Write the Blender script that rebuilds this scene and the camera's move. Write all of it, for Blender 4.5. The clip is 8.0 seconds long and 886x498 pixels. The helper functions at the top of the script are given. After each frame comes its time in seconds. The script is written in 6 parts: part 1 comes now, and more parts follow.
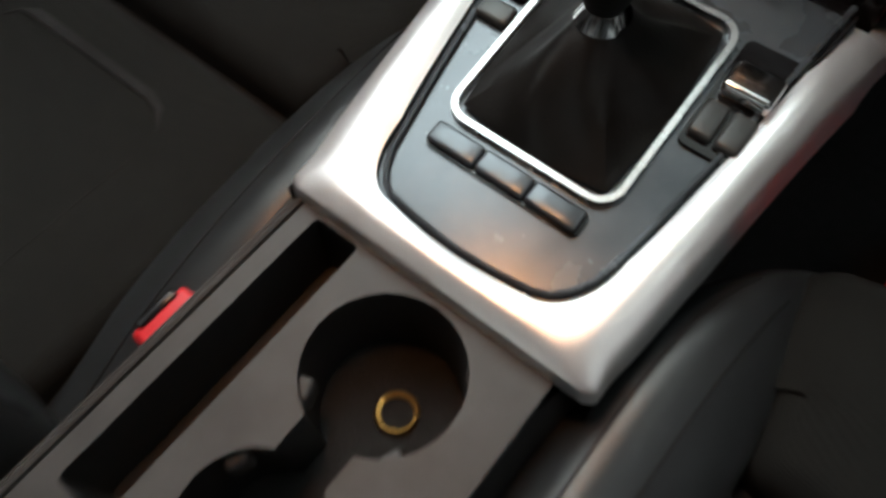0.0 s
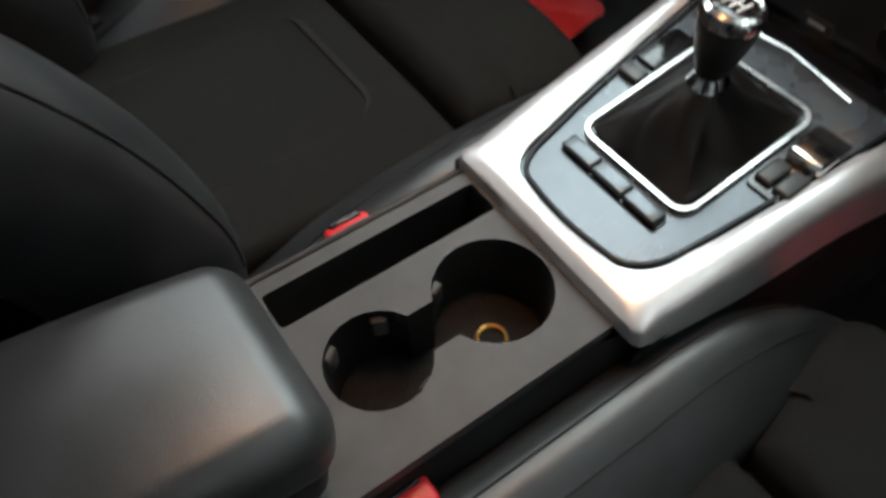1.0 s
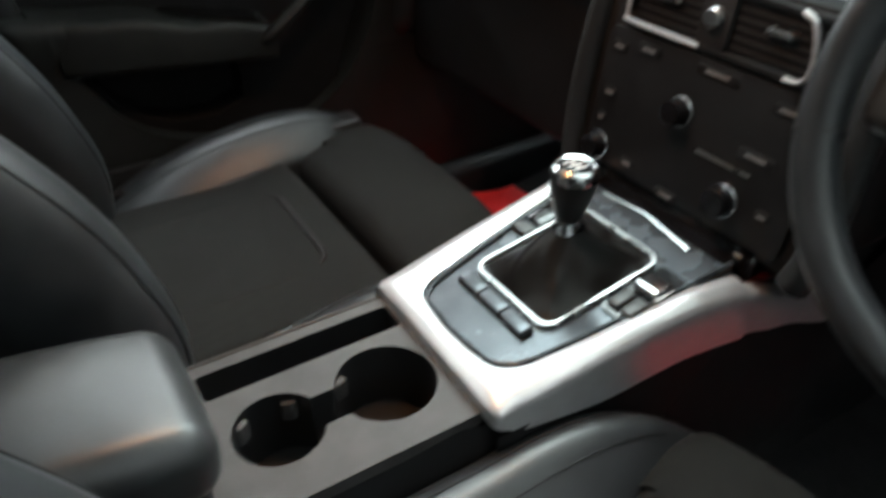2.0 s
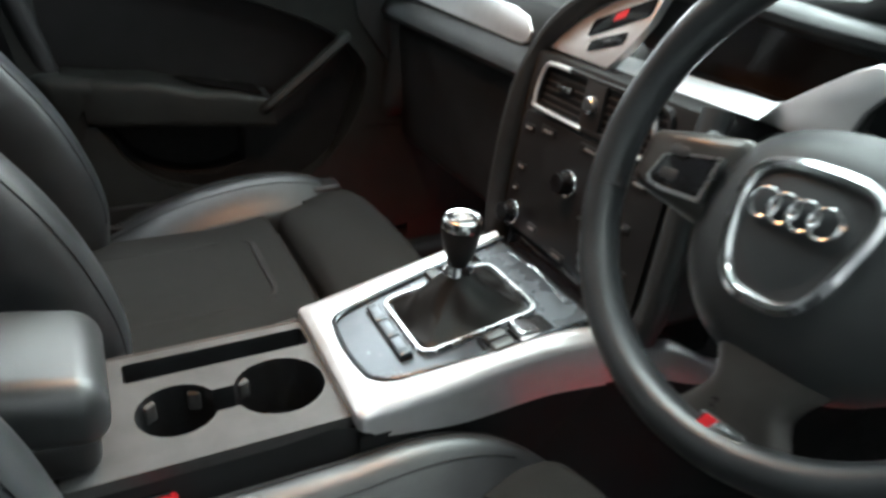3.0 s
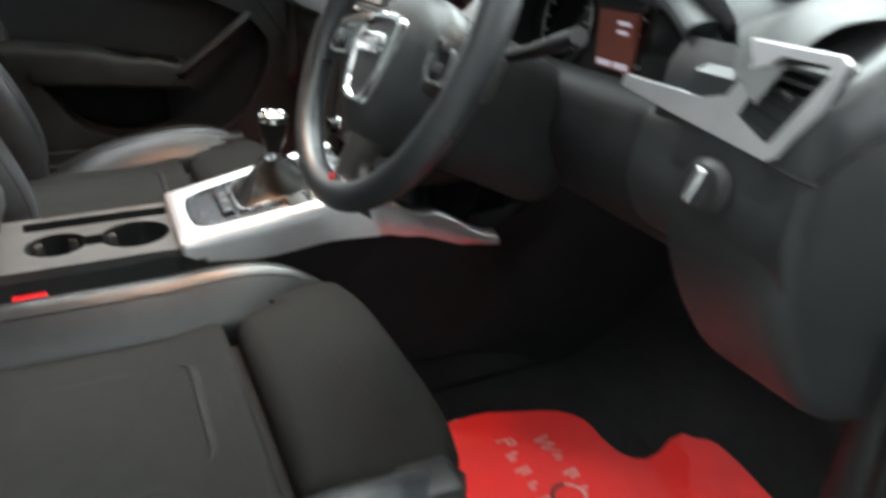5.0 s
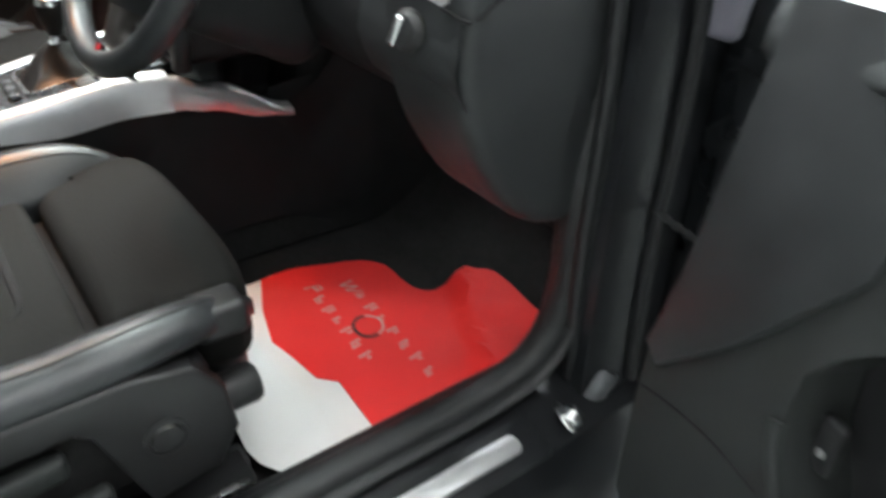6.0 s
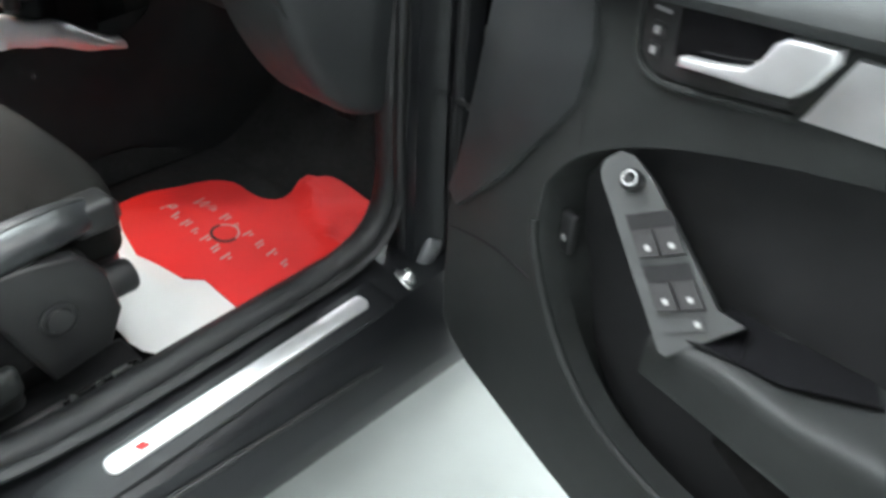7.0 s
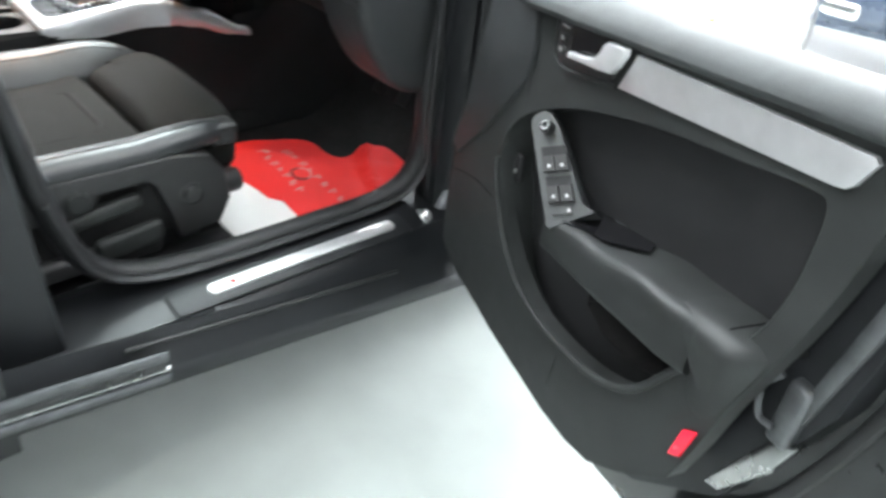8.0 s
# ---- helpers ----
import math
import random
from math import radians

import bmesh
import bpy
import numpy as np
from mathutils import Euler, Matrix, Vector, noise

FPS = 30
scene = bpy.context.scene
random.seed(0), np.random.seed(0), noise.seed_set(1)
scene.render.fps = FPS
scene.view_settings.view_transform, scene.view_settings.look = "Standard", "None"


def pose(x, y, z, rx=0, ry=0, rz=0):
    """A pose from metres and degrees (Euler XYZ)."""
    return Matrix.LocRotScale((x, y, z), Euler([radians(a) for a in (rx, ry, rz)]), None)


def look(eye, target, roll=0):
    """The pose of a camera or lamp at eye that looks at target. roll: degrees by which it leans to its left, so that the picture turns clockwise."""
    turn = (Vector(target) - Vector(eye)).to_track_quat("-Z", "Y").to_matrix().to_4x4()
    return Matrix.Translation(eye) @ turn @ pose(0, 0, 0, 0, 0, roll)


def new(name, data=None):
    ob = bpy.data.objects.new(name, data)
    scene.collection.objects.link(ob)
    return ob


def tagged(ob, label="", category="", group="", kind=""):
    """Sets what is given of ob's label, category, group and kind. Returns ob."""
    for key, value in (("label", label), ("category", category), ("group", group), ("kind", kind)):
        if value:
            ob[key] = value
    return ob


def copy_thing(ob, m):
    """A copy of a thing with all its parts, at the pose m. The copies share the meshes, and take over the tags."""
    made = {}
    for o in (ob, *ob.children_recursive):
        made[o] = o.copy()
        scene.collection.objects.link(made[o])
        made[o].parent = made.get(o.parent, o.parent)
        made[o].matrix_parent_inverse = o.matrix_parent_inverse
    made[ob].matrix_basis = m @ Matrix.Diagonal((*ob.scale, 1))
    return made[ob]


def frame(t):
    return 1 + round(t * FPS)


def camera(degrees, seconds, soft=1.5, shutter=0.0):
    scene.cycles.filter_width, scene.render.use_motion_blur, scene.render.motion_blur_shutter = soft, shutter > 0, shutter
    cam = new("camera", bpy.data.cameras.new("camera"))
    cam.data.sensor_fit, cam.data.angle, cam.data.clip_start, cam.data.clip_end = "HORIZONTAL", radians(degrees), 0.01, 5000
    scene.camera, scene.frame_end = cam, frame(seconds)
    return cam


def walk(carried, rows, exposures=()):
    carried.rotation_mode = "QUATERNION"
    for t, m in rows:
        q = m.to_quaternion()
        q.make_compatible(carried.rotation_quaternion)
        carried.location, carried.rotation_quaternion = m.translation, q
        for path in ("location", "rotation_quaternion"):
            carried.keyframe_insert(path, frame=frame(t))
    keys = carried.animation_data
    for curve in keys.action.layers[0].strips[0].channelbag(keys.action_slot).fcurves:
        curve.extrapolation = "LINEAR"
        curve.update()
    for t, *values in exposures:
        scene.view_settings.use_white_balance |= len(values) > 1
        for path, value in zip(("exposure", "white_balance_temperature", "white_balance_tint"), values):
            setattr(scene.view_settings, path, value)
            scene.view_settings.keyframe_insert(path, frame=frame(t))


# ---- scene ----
cam = camera(63.0, 8.0, soft=3.0, shutter=0.5)
PATH = [
    (0, (0.12, -0.124, 0.988), (-0.486, 0.578, -0.784), -2.5),
    (0.5, (0.19, -0.18, 1.069), (-0.522, 0.318, -0.732), -9.2),
    (1, (0.238, -0.25, 1.067), (-0.743, 0.411, -0.545), -1.3),
    (1.5, (0.377, -0.284, 1.072), (-0.895, 0.429, -0.296), -0.5),
    (2, (0.435, -0.251, 1.083), (-0.959, 0.603, -0.07), -0.4),
    (2.1, (0.457, -0.233, 1.073), (-0.99, 0.606, -0.023), -0.0),
    (2.2, (0.457, -0.232, 1.083), (-0.974, 0.634, -0.014), 0.2),
    (3.3, (0.688, -0.157, 1.089), (-0.963, 0.606, 0.259), 3.5),
    (3.5, (0.71, -0.146, 1.089), (-0.971, 0.597, 0.299), 3.6),
    (4, (0.799, -0.128, 1.089), (-0.907, 0.605, 0.347), 3.8),
    (4.2, (0.848, -0.128, 1.086), (-0.867, 0.601, 0.36), 3.7),
    (5.3, (1.12, -0.035, 1.025), (-0.449, 0.803, 0.111), 0.5),
    (5.5, (1.154, -0.031, 1.025), (-0.354, 0.865, 0.065), 0.7),
    (6, (1.233, -0.037, 1.045), (-0.097, 0.994, -0.037), 2.1),
    (6.5, (1.317, -0.076, 1.052), (0.177, 1.098, -0.098), 2.9),
    (7, (1.398, -0.159, 1.072), (0.405, 1.117, -0.106), 3.8),
    (7.5, (1.6, -0.256, 1.118), (0.577, 1.022, -0.033), 4.8),
    (8, (1.78, -0.422, 1.183), (0.624, 0.771, 0.068), 7.6),
]
walk(cam, [(t, look(eye, target, roll)) for t, eye, target, roll in PATH],
     exposures=[(0, -0.84, 6450, 8), (0.5, -0.70, 6400, 8), (1, -0.60, 6350, 8), (1.5, -0.44, 6350, 7), (2.2, 0.12, 6200, 4), (3.5, 0.74, 6200, 4),
                (4.2, 0.90, 6250, 5), (5.5, 1.01, 6500, 9), (7, 1.28, 6350, 9), (8, 1.46, 6320, 10)])

# ---- light and air ----
world = bpy.data.worlds.new("world")
scene.world = world
world.use_nodes = True
wn = world.node_tree.nodes
sky = wn.new("ShaderNodeTexSky")
sky.sky_type = "NISHITA"
sky.sun_disc = False
sky.sun_elevation, sky.sun_rotation = radians(40), radians(200)
wn["Background"].inputs["Strength"].default_value = 0.12
world.node_tree.links.new(sky.outputs[0], wn["Background"].inputs["Color"])


def area_lamp(name, m, sx, sy, watts, colour):
    data = bpy.data.lights.new(name, "AREA")
    data.shape, data.size, data.size_y = "RECTANGLE", sx, sy
    data.energy, data.color = watts, colour
    ob = new(name, data)
    ob.matrix_world = m
    return ob


# daylight through the glazed front of the hall and its side door
area_lamp("front_glazing_daylight", pose(0, 7.9, 2.1, 97, 0, 180), 10.0, 3.8, 1550, (0.97, 0.99, 1.0))
area_lamp("side_glazing_daylight", pose(-7.75, 4.9, 2.05, 0, -86, 0), 3.8, 7.6, 850, (0.97, 0.99, 1.0))
# unseen roof strips added to brighten the cabin; no such source is known
for lx, watts in ((-5.4, 520), (-1.8, 400)):
    area_lamp("added_rooflight_fill", pose(lx, 2.9, 4.42), 1.6, 8.4, watts, (0.95, 0.98, 1.0))
# warm courtesy lamp over the windscreen, lit while the door stands open
area_lamp("courtesy_lamp_light", pose(-0.11, 0.025, 1.345), 0.09, 0.045, 0.9, (1.0, 0.42, 0.15)).data.spread = radians(104)
# unseen ceiling tubes added as fill light, each row at its own power
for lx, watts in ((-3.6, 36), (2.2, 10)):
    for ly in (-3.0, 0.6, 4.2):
        area_lamp("added_tube_light", pose(lx, ly, 4.27), 0.24, 1.5, watts, (1.0, 0.99, 0.96))

# ---- materials ----


def material(name, colour, rough=0.5, metal=0.0, vary=0.25, scale=40.0, bump=0.15, bump_scale=400.0,
             coat=0.0, stain=0.0, rough_vary=0.1, kind="noise", stretch=None, spec=0.5):
    """A surface with variation at two sizes in colour and gloss, and a fine relief."""
    mat = bpy.data.materials.new(name)
    mat.use_nodes = True
    nt = mat.node_tree
    b = nt.nodes["Principled BSDF"]
    b.inputs["Metallic"].default_value = metal
    b.inputs["Coat Weight"].default_value = coat
    b.inputs["Coat Roughness"].default_value = 0.08
    b.inputs["Specular IOR Level"].default_value = spec
    tc = nt.nodes.new("ShaderNodeTexCoord")
    src = tc.outputs["Object"]
    if stretch:
        mp = nt.nodes.new("ShaderNodeMapping")
        mp.inputs["Scale"].default_value = stretch
        nt.links.new(src, mp.inputs["Vector"])
        src = mp.outputs["Vector"]
    big = nt.nodes.new("ShaderNodeTexNoise")
    big.inputs["Scale"].default_value = scale * 0.15
    big.inputs["Detail"].default_value = 5
    fine = nt.nodes.new("ShaderNodeTexNoise")
    fine.inputs["Scale"].default_value = scale
    fine.inputs["Detail"].default_value = 6
    for n in (big, fine):
        nt.links.new(src, n.inputs["Vector"])
    mix = nt.nodes.new("ShaderNodeMath")
    mix.operation = "MULTIPLY_ADD"
    mix.inputs[1].default_value = 0.5
    half = nt.nodes.new("ShaderNodeMath")
    half.operation = "MULTIPLY"
    half.inputs[1].default_value = 0.5
    nt.links.new(big.outputs["Fac"], half.inputs[0])
    nt.links.new(fine.outputs["Fac"], mix.inputs[0])
    nt.links.new(half.outputs[0], mix.inputs[2])
    ramp = nt.nodes.new("ShaderNodeValToRGB")
    lo = tuple(max(0.0, c * (1 - vary)) for c in colour) + (1,)
    hi = tuple(min(1.0, c * (1 + vary)) for c in colour) + (1,)
    ramp.color_ramp.elements[0].position, ramp.color_ramp.elements[0].color = 0.35, lo
    ramp.color_ramp.elements[1].position, ramp.color_ramp.elements[1].color = 0.65, hi
    nt.links.new(mix.outputs[0], ramp.inputs[0])
    col = ramp.outputs["Color"]
    if stain > 0:
        st = nt.nodes.new("ShaderNodeTexNoise")
        st.inputs["Scale"].default_value = scale * 0.05
        st.inputs["Detail"].default_value = 8
        st.inputs["Roughness"].default_value = 0.7
        nt.links.new(src, st.inputs["Vector"])
        sr = nt.nodes.new("ShaderNodeMapRange")
        sr.inputs[1].default_value, sr.inputs[2].default_value = 0.52, 0.7
        sr.inputs[3].default_value, sr.inputs[4].default_value = 0.0, stain
        nt.links.new(st.outputs["Fac"], sr.inputs[0])
        mc = nt.nodes.new("ShaderNodeMixRGB")
        mc.inputs["Color2"].default_value = tuple(c * 0.55 for c in colour) + (1,)
        nt.links.new(sr.outputs[0], mc.inputs["Fac"])
        nt.links.new(col, mc.inputs["Color1"])
        col = mc.outputs["Color"]
    nt.links.new(col, b.inputs["Base Color"])
    rr = nt.nodes.new("ShaderNodeMapRange")
    rr.inputs[1].default_value, rr.inputs[2].default_value = 0.3, 0.7
    rr.inputs[3].default_value, rr.inputs[4].default_value = max(0.02, rough - rough_vary), min(1, rough + rough_vary)
    nt.links.new(mix.outputs[0], rr.inputs[0])
    nt.links.new(rr.outputs[0], b.inputs["Roughness"])
    if bump > 0:
        if kind == "leather":
            tex = nt.nodes.new("ShaderNodeTexVoronoi")
            tex.feature = "DISTANCE_TO_EDGE"
            out = tex.outputs["Distance"]
        elif kind == "weave":
            tex = nt.nodes.new("ShaderNodeTexVoronoi")
            tex.feature = "F1"
            tex.inputs["Randomness"].default_value = 0.25
            out = tex.outputs["Distance"]
        else:
            tex = nt.nodes.new("ShaderNodeTexNoise")
            tex.inputs["Detail"].default_value = 3
            out = tex.outputs["Fac"]
        tex.inputs["Scale"].default_value = bump_scale
        nt.links.new(src, tex.inputs["Vector"])
        bp = nt.nodes.new("ShaderNodeBump")
        bp.inputs["Strength"].default_value = bump
        bp.inputs["Distance"].default_value = 0.001
        nt.links.new(out, bp.inputs["Height"])
        nt.links.new(bp.outputs[0], b.inputs["Normal"])
    return mat


LEATHER = material("black_leather", (0.024, 0.0262, 0.028), 0.35, rough_vary=0.05, spec=0.6, bump=0.18, bump_scale=600, kind="leather", scale=30)
# armrest leather, a little lighter than LEATHER
ARMLEATHER = material("grey_black_arm_leather", (0.028, 0.0295, 0.0305), 0.33, rough_vary=0.03, spec=0.7, bump=0.18, bump_scale=600, kind="leather", scale=30)
FABRIC = material("dark_seat_cloth", (0.0105, 0.0103, 0.0092), 0.85, spec=0.22, bump=0.5, bump_scale=700, kind="weave", scale=60, rough_vary=0.05)
SOFT = material("soft_dash_plastic", (0.020, 0.022, 0.023), 0.48, bump=0.16, bump_scale=650, scale=25)
# dash top's copy of SOFT, lightened to carry the windscreen's sheen
DASHTOP = material("lightened_dash_top", (0.046, 0.050, 0.050), 0.52, spec=0.36, bump=0.2, bump_scale=650, scale=25)
STACKFACE = material("satin_black_control_face", (0.011, 0.011, 0.0115), 0.36, spec=0.4, bump=0.05, scale=30)
KNEE = material("dull_black_knee_panel", (0.016, 0.0162, 0.017), 0.62, spec=0.25, bump=0.2, bump_scale=600, scale=25)
HARD = material("black_hard_plastic", (0.018, 0.018, 0.0185), 0.45, bump=0.2, bump_scale=600, scale=25)
DOORGREY = material("charcoal_door_plastic", (0.021, 0.023, 0.0225), 0.55, spec=0.3, bump=0.3, bump_scale=600, scale=25)
# roll's copy of the door plastic, colour raised for light from above
ROLLGREY = material("lightened_upper_door_plastic", (0.050, 0.054, 0.054), 0.8, spec=0.12, bump=0.35, bump_scale=600, scale=25)
TRAYGREY = material("grey_tray_plastic", (0.070, 0.067, 0.066), 0.5, spec=0.25, bump=0.2, bump_scale=700, scale=30)
PANELGREY = material("slate_satin_panel", (0.085, 0.096, 0.108), 0.27, metal=0.5, bump=0.04, scale=30)
SWITCH = material("grey_switch_panel", (0.050, 0.053, 0.053), 0.40, metal=0.2, bump=0.05, scale=30)
SILVER = material("matt_silver_trim", (0.74, 0.74, 0.75), 0.34, metal=0.68, vary=0.06, bump=0.05, bump_scale=900, scale=50, rough_vary=0.05)
CHROME = material("chrome", (0.82, 0.82, 0.83), 0.15, metal=1.0, vary=0.05, bump=0.0, rough_vary=0.04)
PEWTER = material("worn_satin_metal", (0.5, 0.5, 0.5), 0.28, metal=1.0, vary=0.1, bump=0.05)
SPOKE = material("dark_satin_spoke", (0.06, 0.056, 0.052), 0.32, metal=0.55, bump=0.05, scale=30)
GLOSS = material("gloss_black", (0.008, 0.008, 0.009), 0.12, bump=0.0, rough_vary=0.05)
BOOT = material("glossy_boot_leather", (0.008, 0.0075, 0.007), 0.36, spec=0.30, bump=0.2, bump_scale=300, kind="leather", scale=40)
RUBBER = material("black_rubber_seal", (0.012, 0.0125, 0.0135), 0.5, bump=0.15, bump_scale=300, scale=20, spec=0.45)
JAMB = material("satin_black_jamb", (0.011, 0.0120, 0.0138), 0.42, bump=0.05, vary=0.3, scale=15, spec=0.45)
PAINT = material("black_car_paint", (0.008, 0.009, 0.010), 0.3, coat=0.3, bump=0.0, vary=0.3, scale=15)
CARPET = material("black_carpet", (0.024, 0.0235, 0.0235), 0.95, spec=0.2, bump=0.9, bump_scale=500, scale=80, rough_vary=0.04)
REDPLASTIC = material("red_buckle_plastic", (0.72, 0.02, 0.03), 0.4, vary=0.08, bump=0.05)
REDPAPER = material("red_paper", (0.78, 0.017, 0.016), 0.66, vary=0.07, bump=0.25, bump_scale=60, scale=12, rough_vary=0.06)
WHITEPAPER = material("white_paper", (0.80, 0.79, 0.78), 0.7, vary=0.05, bump=0.25, bump_scale=60, scale=12)
PRINTGREY = material("pale_print", (0.58, 0.38, 0.35), 0.7, vary=0.1, bump=0.0)
PRINTDARK = material("dark_print", (0.05, 0.02, 0.02), 0.7, bump=0.0)
BRASS = material("brass_ring", (0.75, 0.42, 0.12), 0.3, metal=0.9, vary=0.15, bump=0.05)
WHITEMARK = material("white_marking", (0.75, 0.75, 0.74), 0.5, vary=0.05, bump=0.0)
SWITCHMARK = material("worn_switch_symbol", (0.45, 0.45, 0.45), 0.5, vary=0.1, bump=0.0)
GREYMARK = material("pale_switch_symbol", (0.26, 0.26, 0.26), 0.45, vary=0.05, bump=0.0)
BOLTMETAL = material("bright_zinc_bolt", (0.7, 0.7, 0.7), 0.25, metal=1.0, vary=0.1, bump=0.05)
FLOORMAT = material("pale_painted_concrete", (0.26, 0.282, 0.271), 0.58, vary=0.08, bump=0.12, bump_scale=90, scale=9, stain=0.35, rough_vary=0.10, spec=0.35)
WALLMAT = material("white_painted_wall", (0.74, 0.74, 0.72), 0.7, vary=0.05, bump=0.1, bump_scale=120, scale=6)
GREYWALL = material("low_bounce_grey_wall", (0.13, 0.135, 0.14), 0.7, vary=0.1, bump=0.1, bump_scale=120, scale=6)
PALEWALL = material("bounce_pale_wall", (0.5, 0.5, 0.5), 0.7, vary=0.06, bump=0.1, bump_scale=120, scale=6)
CEILMAT = material("white_ceiling_sheet", (0.7, 0.7, 0.7), 0.7, vary=0.05, bump=0.1, bump_scale=80, scale=6)
STEEL = material("grey_steel", (0.13, 0.135, 0.14), 0.42, metal=0.6, bump=0.05)
BLUEPAINT = material("dark_blue_car_paint", (0.03, 0.045, 0.08), 0.25, coat=1.0, bump=0.0, scale=10)
YELLOWPAINT = material("yellow_enamel", (0.75, 0.55, 0.06), 0.4, vary=0.1, bump=0.1)
PALEBLOCK = material("pale_grey_block", (0.14, 0.137, 0.165), 0.8, vary=0.1, bump=0.4, bump_scale=200)
TYRE = material("tyre_rubber", (0.018, 0.018, 0.018), 0.8, bump=0.4, bump_scale=150)
HEADLINER = material("grey_headlining", (0.20, 0.20, 0.19), 0.9, bump=0.3, bump_scale=500)


def glass_material(name, tint, rough=0.02):
    """A thin pane: clear, with a mirror gloss that grows toward grazing angles."""
    mat = bpy.data.materials.new(name)
    mat.use_nodes = True
    nt = mat.node_tree
    clear = nt.nodes.new("ShaderNodeBsdfTransparent")
    clear.inputs["Color"].default_value = (*tint, 1)
    gloss = nt.nodes.new("ShaderNodeBsdfGlossy")
    gloss.inputs["Roughness"].default_value = rough
    fres = nt.nodes.new("ShaderNodeFresnel")
    mix = nt.nodes.new("ShaderNodeMixShader")
    nt.links.new(fres.outputs[0], mix.inputs[0])
    nt.links.new(clear.outputs[0], mix.inputs[1])
    nt.links.new(gloss.outputs[0], mix.inputs[2])
    nt.links.new(mix.outputs[0], nt.nodes["Material Output"].inputs["Surface"])
    return mat


def glow_material(name, colour, strength):
    mat = bpy.data.materials.new(name)
    mat.use_nodes = True
    b = mat.node_tree.nodes["Principled BSDF"]
    b.inputs["Base Color"].default_value = (*colour, 1)
    b.inputs["Emission Color"].default_value = (*colour, 1)
    b.inputs["Emission Strength"].default_value = strength
    return mat


GLASS = glass_material("window_glass", (0.89, 0.965, 0.935))
SCREEN = material("dark_display_glass", (0.035, 0.022, 0.018), 0.08, vary=0.1, bump=0.0)
REFLECTOR = material("red_reflector", (0.85, 0.02, 0.05), 0.2, vary=0.1, bump=0.3, bump_scale=300)
DISPLAYGLOW = glow_material("red_display_glow", (0.15, 0.045, 0.032), 0.11)
DISPLAYWHITE = glow_material("white_display_glow", (0.5, 0.45, 0.52), 0.30)
ROOFGLOW = glow_material("added_rooflight_glow", (0.95, 0.98, 1.0), 5.0)
LENSGLOW = glow_material("warm_lens_glow", (1.0, 0.5, 0.22), 6.0)
SKYGLOW = glow_material("overcast_daylight", (0.96, 0.98, 1.0), 8.0)
TUBEGLOW = glow_material("added_tube_glow", (1.0, 0.98, 0.94), 9.0)

# ---- helpers ----
origin = {}


def thing(name, base, label, category, group="", kind=""):
    ob = new(name)
    ob.empty_display_size = 0.05
    ob.location = base
    origin[ob] = Vector(base)
    return tagged(ob, label, category, group, kind)


def part(name, bm, mat, parent=None, label="", flat=False, recalc=True):
    """Links a bmesh as one mesh object under a thing or a part."""
    if recalc:
        bmesh.ops.recalc_face_normals(bm, faces=bm.faces)
    base = origin.get(parent, Vector((0, 0, 0)))
    if parent is not None:
        bmesh.ops.translate(bm, verts=bm.verts, vec=-base)
    me = bpy.data.meshes.new(name)
    bm.to_mesh(me)
    bm.free()
    me.materials.append(mat)
    for p in me.polygons:
        p.use_smooth = not flat
    if not flat:
        me.set_sharp_from_angle(angle=radians(38))
    ob = new(name, me)
    ob.parent = parent
    origin[ob] = base
    if label:
        ob["label"] = label
    return ob


def structure(name, bm, mat, label, category):
    ob = part(name, bm, mat, None)
    return tagged(ob, label, category, "", "structure")


def from_grid(fn, nu, nv, wrap_u=False, wrap_v=False, caps=False):
    """A surface from fn(u, v), u and v from 0 to 1."""
    bm = bmesh.new()
    cu, cv = (nu if wrap_u else nu + 1), (nv if wrap_v else nv + 1)
    vs = [[bm.verts.new(fn(i / nu, j / nv)) for j in range(cv)] for i in range(cu)]
    for i in range(nu):
        for j in range(nv):
            q = (vs[i][j], vs[(i + 1) % cu][j], vs[(i + 1) % cu][(j + 1) % cv], vs[i][(j + 1) % cv])
            if len(set(q)) == 4:
                bm.faces.new(q)
    if caps:
        bm.faces.new(vs[0])
        bm.faces.new(list(reversed(vs[-1])))
    return bm


